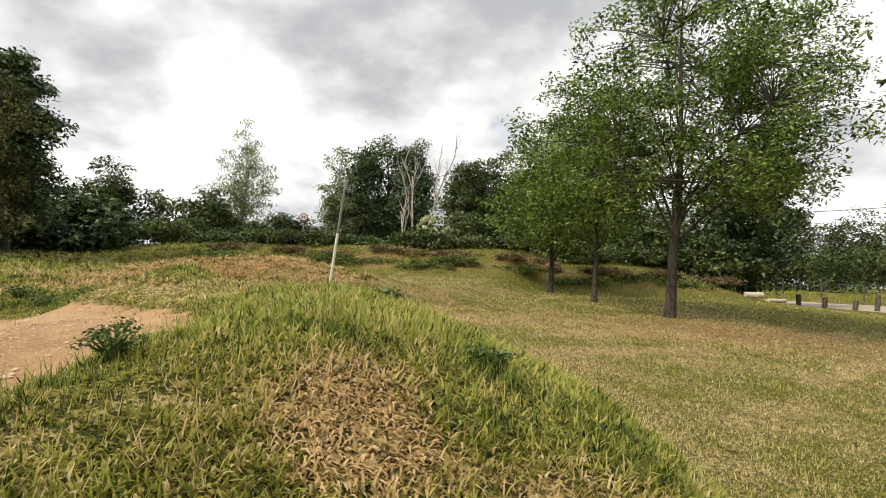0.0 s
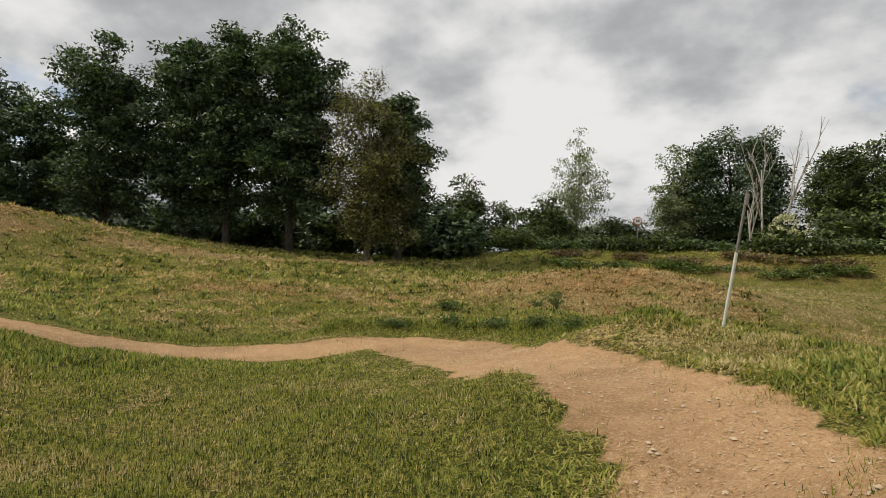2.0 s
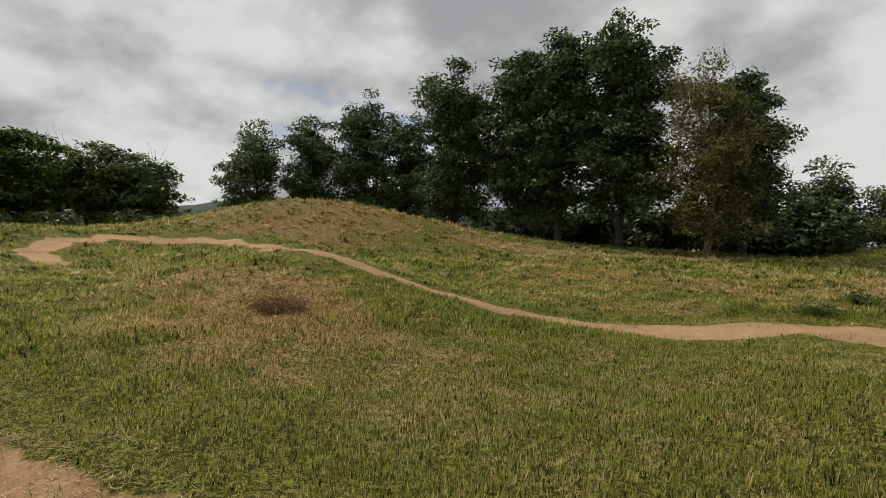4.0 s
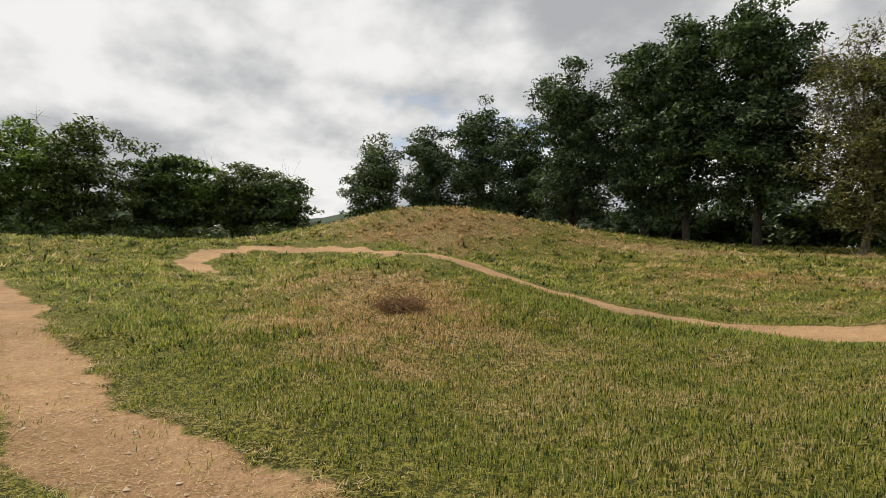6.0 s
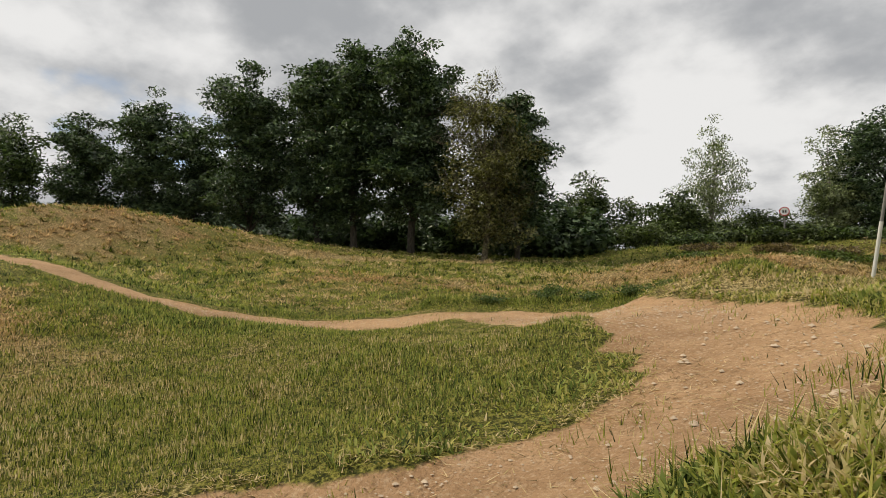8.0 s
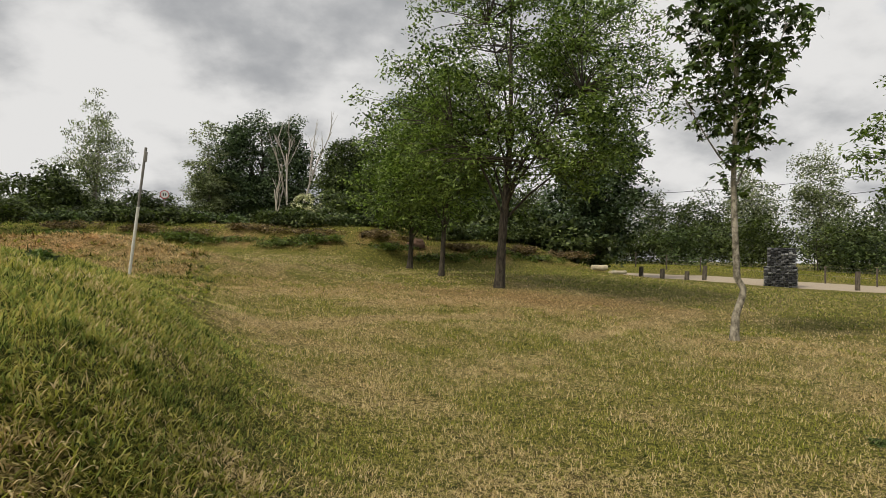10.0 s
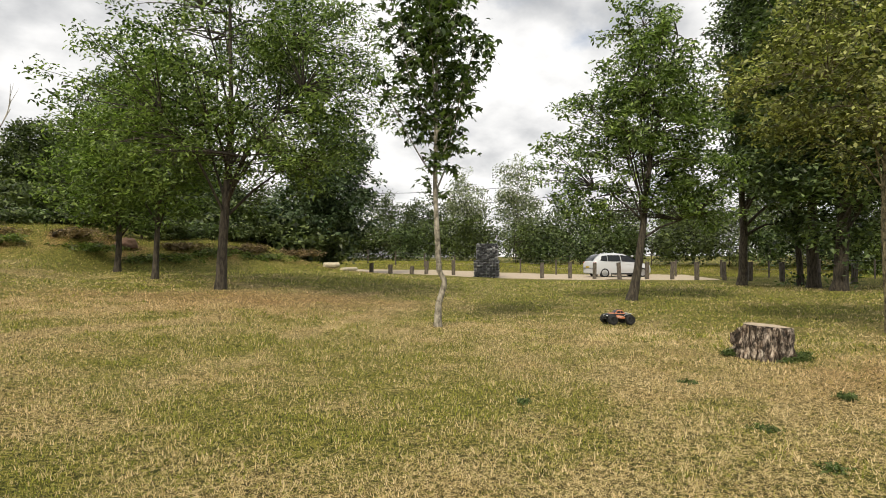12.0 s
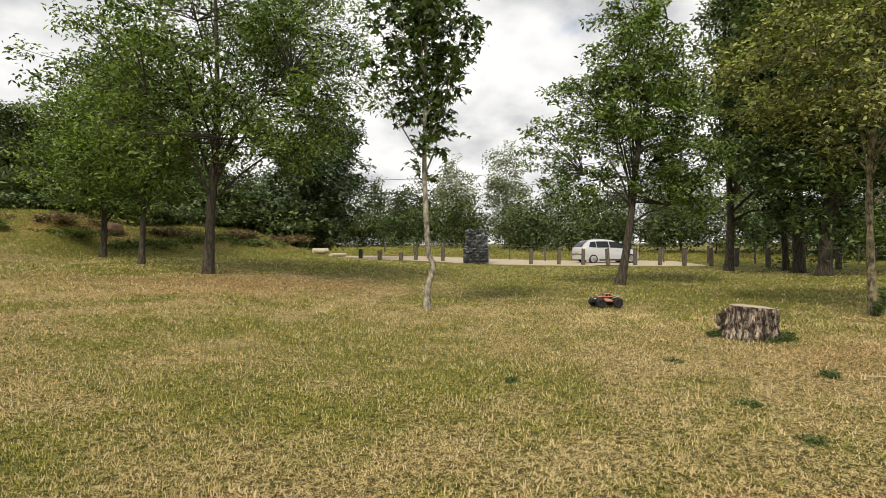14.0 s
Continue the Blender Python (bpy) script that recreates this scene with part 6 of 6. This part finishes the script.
def stump():
    x, y = 9.28, 2.60
    base = thing("tree_stump", "sawn-off grey tree stump with cracked bark on the lawn", "stump", (x, y, surface(x, y) - 0.03), 20)
    base.scale = (1.0, 1.0, 1.11)
    n, rows, cut = 150, [], []
    for z in (0, 0.03, 0.06, 0.1, 0.14, 0.18, 0.22, 0.26, 0.30, 0.34, 0.365, 0.38):
        flare = 1.02 + 0.07 * math.exp(-z / 0.08)
        row = []
        for k in range(n):
            a = 2 * math.pi * k / n
            c, s = math.cos(a), math.sin(a)
            wander = 0.5 * noise.noise(Vector((c * 2, s * 2, z * 5)))
            crack = sum(max(0, 1 - abs(((a + 0.12 * wander * k + 3 * math.pi - k) % (2 * math.pi)) - math.pi) / 0.055) for k in (0.3, 0.9, 1.25, 1.9, 2.3, 2.9, 3.3, 3.75, 4.05, 4.5, 4.85, 5.3, 5.7, 6.1))
            lump = 0.10 * noise.noise(Vector((c * 2.2, s * 2.2, z * 3))) + 0.10 * noise.noise(Vector((c * 6, s * 6, z * 7))) + 0.03 * noise.noise(Vector((c * 18, s * 18, z * 22)))
            knob = math.exp(-(((a - 1.68 + math.pi) % (2 * math.pi) - math.pi) / 0.42) ** 2)
            r = 0.30 * flare * (1 + lump + 0.05 * math.sin(3 * a + 1) - 0.15 * min(crack, 1))
            if z < 0.12:
                r *= 1 + (0.12 - z) * 0.6 * max(0, math.sin(4 * a + 0.6))
            if z > 0.372:
                r *= 0.97
                cut.append((r * 0.9 * c, r * 0.83 * s, z + 0.003 + r * (0.05 * s - 0.035 * c)))
            r *= 1 + knob * (0.34 + 0.3 * noise.noise(Vector((c * 5, s * 5, z * 9))))
            row.append((r * c, r * 0.92 * s, z + r * (0.05 * s - 0.035 * c) * max(0, z - 0.2) / 0.18 - knob * 0.13 * max(0, z - 0.1) / 0.28))
        rows.append(row)
    bm = bmesh.new()
    loft(bm, rows, closed=True)
    part("bark", bm, STUMP_BARK, base, "grey cracked bark", True)
    bm = bmesh.new()
    rim = [bm.verts.new(p) for p in cut]
    mid = bm.verts.new((0, 0, 0.383))
    for k in range(n):
        bm.faces.new((rim[k], rim[(k + 1) % n], mid))
    part("cut_face", bm, CUT_WOOD, base, "pale sawn top of the stump")


def earth_heap():
    x, y = 5.45, 24.75
    rng = np.random.default_rng(58)
    bm = bmesh.new()
    bmesh.ops.create_icosphere(bm, subdivisions=4, radius=1.0)
    for v in bm.verts:
        c = v.co.copy()
        lump = 1 + 0.22 * noise.noise(c * 1.7) + 0.12 * noise.noise(c * 4.2) + 0.05 * noise.noise(c * 11)
        v.co = Vector((c.x * 0.42 * lump, c.y * 0.32 * lump, max(c.z, -0.3) * 0.3 * lump))
    me = bpy.data.meshes.new("earth_heap")
    bm.to_mesh(me)
    bm.free()
    me.polygons.foreach_set("use_smooth", np.ones(len(me.polygons), bool))
    me.materials.append(RED_EARTH)
    ob = new("earth_heap", me)
    ob.matrix_world = pose(x, y, surface(x, y) + 0.05, 0, 0, rng.uniform(0, 40))
    tagged(ob, "rounded heap of bare red-brown earth on the bank", "earth heap")


def logs():
    for x, y, turn, l, r in ((14.3, 23.3, 20, 1.0, 0.09), (13.7, 23.9, -12, 0.7, 0.13)):
        bm = bmesh.new()
        pts = np.array([[-l / 2, 0, 0], [-l / 6, 0.03, 0.01], [l / 6, -0.02, 0], [l / 2, 0.02, 0.02]])
        v, f = tubes([(pts, np.array([1.0, 0.95, 0.98, 0.9]) * r)], 12)
        rows = [[tuple(p) for p in v[k * 12:(k + 1) * 12]] for k in range(4)]
        loft(bm, rows, closed=True)
        me = bpy.data.meshes.new("log")
        bm.to_mesh(me)
        bm.free()
        me.materials.append(PALE_WOOD)
        ob = new("log", me)
        ob.matrix_world = pose(x, y, surface(x, y) + r * 0.85, 0, 0, turn)
        tagged(ob, "pale barkless log lying at the end of the bank", "log", "logs by the bank")


def car_park():
    a, along, out = np.array([17.6, 27.1]), np.array([0.689, -0.725]), np.array([0.725, 0.689])
    s, d = np.meshgrid(np.linspace(-26, 18, 90), np.linspace(0.5, 8.6, 22), indexing="ij")
    d = d + 0.35 * (value_noise(s, d, 0.6, 12) - 0.5) * ((d < 1) | (d > 8))
    x, y = a[0] + s * along[0] + d * out[0], a[1] + s * along[1] + d * out[1]
    z = level(x, y) + 0.03 - 0.06 * ((d < 0.55) | (d > 8.5))
    n = x.shape[1]
    i, j = np.meshgrid(np.arange(x.shape[0] - 1), np.arange(n - 1), indexing="ij")
    k = i * n + j
    me = mesh_of("road", np.stack([x, y, z], -1).reshape(-1, 3), np.stack([k, k + n, k + n + 1, k + 1], -1).reshape(-1, 4), GRAVEL, True)
    tagged(new("road", me), "pale gravel of the car park", "road", kind="structure")


def fence():
    f = thing("fence", "thin post and wire fence beyond the car park", "fence")
    a, b = np.array([22.0, 39.5]), np.array([38.5, 8.0])
    spots = [a + (b - a) * k / 15 for k in range(16)]
    bm = bmesh.new()
    box(bm, (0.075, 0.075, 1.1), (0, 0, 0.45), (0, 0, 0), 0.012)
    first = part("post", bm, WEATHERED, f)
    for k, (x, y) in enumerate(spots):
        ob = first if k == 0 else new("post", first.data)
        ob.parent = f
        ob.matrix_local = pose(x, y, surface(x, y), 0, 0, 15 * k)
    for h in (0.45, 0.7, 0.92):
        v, q = tubes([(np.array([[x, y, surface(x, y) + h] for x, y in spots]), np.full(16, 0.002))], 4)
        hang("wire", mesh_of("wire", v, q, WIRE), f)


def leaning_pole():
    foot, top = Vector((-1.36, 9.26, surface(-1.36, 9.26))), Vector((-1.07, 8.98, 2.87))
    p = thing("marker_pole", "leaning white plastic marker pole beside the track", "pole", foot)
    d = top - foot
    bm = bmesh.new()
    rod(bm, -d * 0.1, d * 0.56, 0.023, 14)
    part("lower_pipe", bm, WHITE_PIPE, p, "white lower length")
    bm = bmesh.new()
    rod(bm, d * 0.53, d, 0.019, 14)
    part("upper_pipe", bm, GREY_PIPE, p, "grey upper length")
    bm = bmesh.new()
    box(bm, (0.045, 0.012, 0.16), d * 0.93 + Vector((0.02, -0.02, 0)), (9, 6, 0), 0.006)
    part("tag", bm, GREY_PIPE, p)


def speed_sign():
    x, y = -7.85, 35.9
    z = surface(x, y)
    s = thing("road_sign", "round white sign with a red ring on a post", "sign", (x, y, z), 12)
    bm = bmesh.new()
    rod(bm, (0, 0.04, -0.1), (0, 0.04, 2.26), 0.04, 12)
    part("post", bm, GREY_PIPE, s)
    for name, r, t, m in (("ring", 0.25, 0.0, SIGN_RED), ("face", 0.205, 0.006, SIGN_WHITE)):
        bm = bmesh.new()
        rod(bm, (0, 0.004 - t, 2.03), (0, -0.012 - t, 2.03), r, 32)
        part(name, bm, m, s)
    bm = bmesh.new()
    for u in (-0.06, 0.06):
        box(bm, (0.07, 0.006, 0.16), (u, -0.022, 2.03), (0, 0, 0), 0.002)
    part("marking", bm, SIGN_BLACK, s)


def cables():
    for k, (a, b) in enumerate((((10.0, 78.0, 10.2), (85.0, 42.0, 15.5)), ((12.0, 78.0, 8.6), (85.0, 40.0, 13.6)))):
        q = np.linspace(0, 1, 24)[:, None]
        pts = np.array(a) * (1 - q) + np.array(b) * q - np.array([0, 0, 3.0]) * np.sin(q * np.pi)
        tagged(new("cable", mesh_of("cable", *tubes([(pts, np.full(24, 0.03))], 5), SIGN_BLACK)), "thin dark overhead cable far beyond the trees", "cable", "overhead cables")


# ---------------------------------------------------------------- plants and litter of the track


def weed(x, y, h, w, seed, label="dark leafy weed growing in the grass", size=0.06, stems=18, count=10):
    rng = np.random.default_rng(seed)
    base = thing("weed", label, "weed", (x, y, surface(x, y) - 0.01), 0, "weeds in the grass")
    runs, spots = [], []
    for _ in range(stems):
        a, lean = rng.uniform(0, 2 * np.pi), rng.uniform(0.1, 1.0)
        end = np.array([math.cos(a) * w / 2 * lean, math.sin(a) * w / 2 * lean, h * rng.uniform(0.5, 1.0) * (1.1 - 0.4 * lean)])
        q = np.linspace(0, 1, 4)[:, None]
        run = end * q * np.array([1, 1, 1]) + np.array([0, 0, 0.15 * h]) * np.sin(q * 3)
        runs.append((run, 0.0035 * (1.2 - q[:, 0])))
        spots += [run[1], run[2], run[3]]
    tagged(hang("stem", mesh_of("stem", *tubes(runs, 4), WEED_LEAF), base), kind="stuff")
    v, f = leaves(np.array(spots), count, w * 0.07, size, rng, 0.1, 0.55)
    v[:, 2] = np.maximum(v[:, 2], 0.005)
    hang("leaves", mesh_of("leaves", v, f, WEED_LEAF), base)


def plants():
    for k, (x, y, h, w, size) in enumerate([(-0.30, 1.07, 0.10, 0.15, 0.012), (-5.45, 8.1, 0.16, 0.4, 0.04), (-4.3, 10.4, 0.3, 0.75, 0.035), (-4.6, 10.1, 0.2, 0.5, 0.03), (-2.4, 6.5, 0.12, 0.35, 0.04), (-3.2, 6.7, 0.08, 0.6, 0.03), (-4.0, 6.8, 0.08, 0.6, 0.03),
                                            (-4.6, 5.35, 0.09, 0.5, 0.028), (-4.0, 5.6, 0.10, 0.5, 0.028), (-3.4, 5.55, 0.09, 0.5, 0.028), (-2.8, 5.25, 0.10, 0.45, 0.028), (-2.3, 4.85, 0.09, 0.45, 0.028), (-1.7, 4.75, 0.08, 0.4, 0.028),
                                            (0.5, 1.45, 0.04, 0.2, 0.016), (0.1, 3.1, 0.06, 0.25, 0.035), (-0.9, 5.2, 0.10, 0.3, 0.04),
                                            (9.35, 2.27, 0.09, 0.30, 0.03), (8.98, 2.9, 0.09, 0.25, 0.03), (9.15, 2.32, 0.08, 0.25, 0.03), (9.5, 2.3, 0.12, 0.3, 0.03), (6.2, 1.2, 0.02, 0.22, 0.025), (5.4, 2.8, 0.02, 0.22, 0.025), (7.2, 2.4, 0.02, 0.22, 0.025), (5.7, 0.6, 0.02, 0.2, 0.025),
                                            (7.69, 1.2, 0.07, 0.22, 0.025), (13.2, 2.35, 0.55, 0.16, 0.035), (12.95, 2.35, 0.3, 0.16, 0.035)]):
        weed(x, y, h, w, 300 + k, "low leafy shoots at the foot of the stump" if 8.4 < x < 9.6 else "thin leafy shoots at a tree's foot" if x > 12 else "dark leafy weed growing in the grass", size)
    rng = np.random.default_rng(77)
    x, y = -6.65, 0.45
    runs = []
    for _ in range(380):
        a, r = rng.uniform(0, 2 * np.pi), 0.25 * rng.random() ** 0.8
        p = np.array([math.cos(a) * r * (1.1 + 0.4 * math.sin(3 * a)), math.sin(a) * r * (1.0 + 0.3 * math.cos(2 * a)), 0.02])
        p[2] = surface(x + p[0], y + p[1]) - surface(x, y) + rng.uniform(0, 0.05)
        b = rng.uniform(0, 2 * np.pi)
        long = rng.uniform(0.05, 0.17)
        end = p + np.array([math.cos(b) * long, math.sin(b) * long, rng.uniform(-0.01, 0.09)])
        runs.append((np.array([p, (p + end) / 2 + (0, 0, 0.03), end]), np.array([0.006, 0.005, 0.002])))
    tagged(new("dead_bracken", mesh_of("dead_bracken", *tubes(runs, 3), DEAD_STALK)), "heap of dead brown stalks on the dry hump", "dead plants").matrix_world = pose(x, y, surface(x, y))


def pebbles():
    rng = np.random.default_rng(21)
    n = 110000
    x, y = rng.uniform(-7.5, 0, n), rng.uniform(-3.5, 6.5, n)
    keep = (track_mask(x, y) > 0.8) & (rng.random(n) < 0.25 + 0.75 * value_noise(x, y, 1.2, 15) ** 2)
    x, y = x[keep], y[keep]
    n = len(x)
    r = 0.0035 * rng.uniform(0.5, 1.0, n) / rng.random(n) ** 0.35
    r = np.minimum(r, 0.013)
    z = level(x, y)
    ring = np.array([[1, 0, 0], [0.4, 0.85, 0.1], [-0.6, 0.7, 0], [-1, -0.1, 0.1], [-0.3, -0.9, 0], [0.7, -0.7, 0.05], [0.1, 0.1, 0.65], [0, 0, -0.6]])
    a = rng.uniform(0, 2 * np.pi, n)
    pts = ring[None] * r[:, None, None] * rng.uniform(0.7, 1.3, (n, 8, 1))
    rx = pts[..., 0] * np.cos(a)[:, None] - pts[..., 1] * np.sin(a)[:, None]
    ry = pts[..., 0] * np.sin(a)[:, None] + pts[..., 1] * np.cos(a)[:, None]
    v = np.stack([rx + x[:, None], ry + y[:, None], pts[..., 2] + z[:, None] + 0.004], -1).reshape(-1, 3)
    k = np.arange(n)[:, None] * 8
    tri = np.concatenate([k + np.array([[i, (i + 1) % 6, 6]]) for i in range(6)])
    tagged(new("pebbles", mesh_of("pebbles", v, tri, PEBBLE)), "small pale stones scattered on the dirt track", "stones", kind="stuff")


def twigs():
    rng = np.random.default_rng(31)
    for x, y, l, turn in ((8.01, 0.67, 0.75, -71),):
        z = surface(x, y) + 0.03
        pts = np.array([[-l / 2, 0, 0], [-l / 5, 0.02, 0.02], [l / 5, -0.01, 0.015], [l / 2, 0.04, 0.0]])
        fork = np.array([[l / 5, -0.01, 0.015], [l / 3, -0.07, 0.02], [l / 2.4, -0.12, 0.01]])
        ob = new("twig", mesh_of("twig", *tubes([(pts, np.array([0.006, 0.005, 0.004, 0.002])), (fork, np.array([0.004, 0.003, 0.002]))], 6), PALE_WOOD, True))
        ob.matrix_world = pose(x, y, z, 0, 0, turn)
        tagged(ob, "thin dry fallen twig lying on the lawn", "twig", "twigs on the lawn")


def far_hill():
    n = 60
    t = np.linspace(0, 1, n)
    a = np.radians(40 + 90 * t)
    rows = []
    for d, h in ((560, 0), (600, 0.7), (640, 1.0), (760, 1.0)):
        top = 46 + 6 * np.sin(t * 9) + 4 * np.sin(t * 31 + 1) + 1.5 * np.sin(t * 140)
        rows.append(np.stack([-np.sin(a) * d, np.cos(a) * d, 1.4 + h * top], -1))
    v = np.stack(rows, 1).reshape(-1, 3)
    i, j = np.meshgrid(np.arange(n - 1), np.arange(3), indexing="ij")
    k = i * 4 + j
    tagged(new("backdrop", mesh_of("backdrop", v, np.stack([k, k + 4, k + 5, k + 1], -1).reshape(-1, 4), FAR_WOOD, True)), "low wooded hill far off on the horizon", "hill", kind="structure")


model_truck()
hatchback()
bollards()
gabion()
stump()
earth_heap()
logs()
car_park()
fence()
leaning_pole()
speed_sign()
cables()
plants()
twigs()
far_hill()
pebbles()
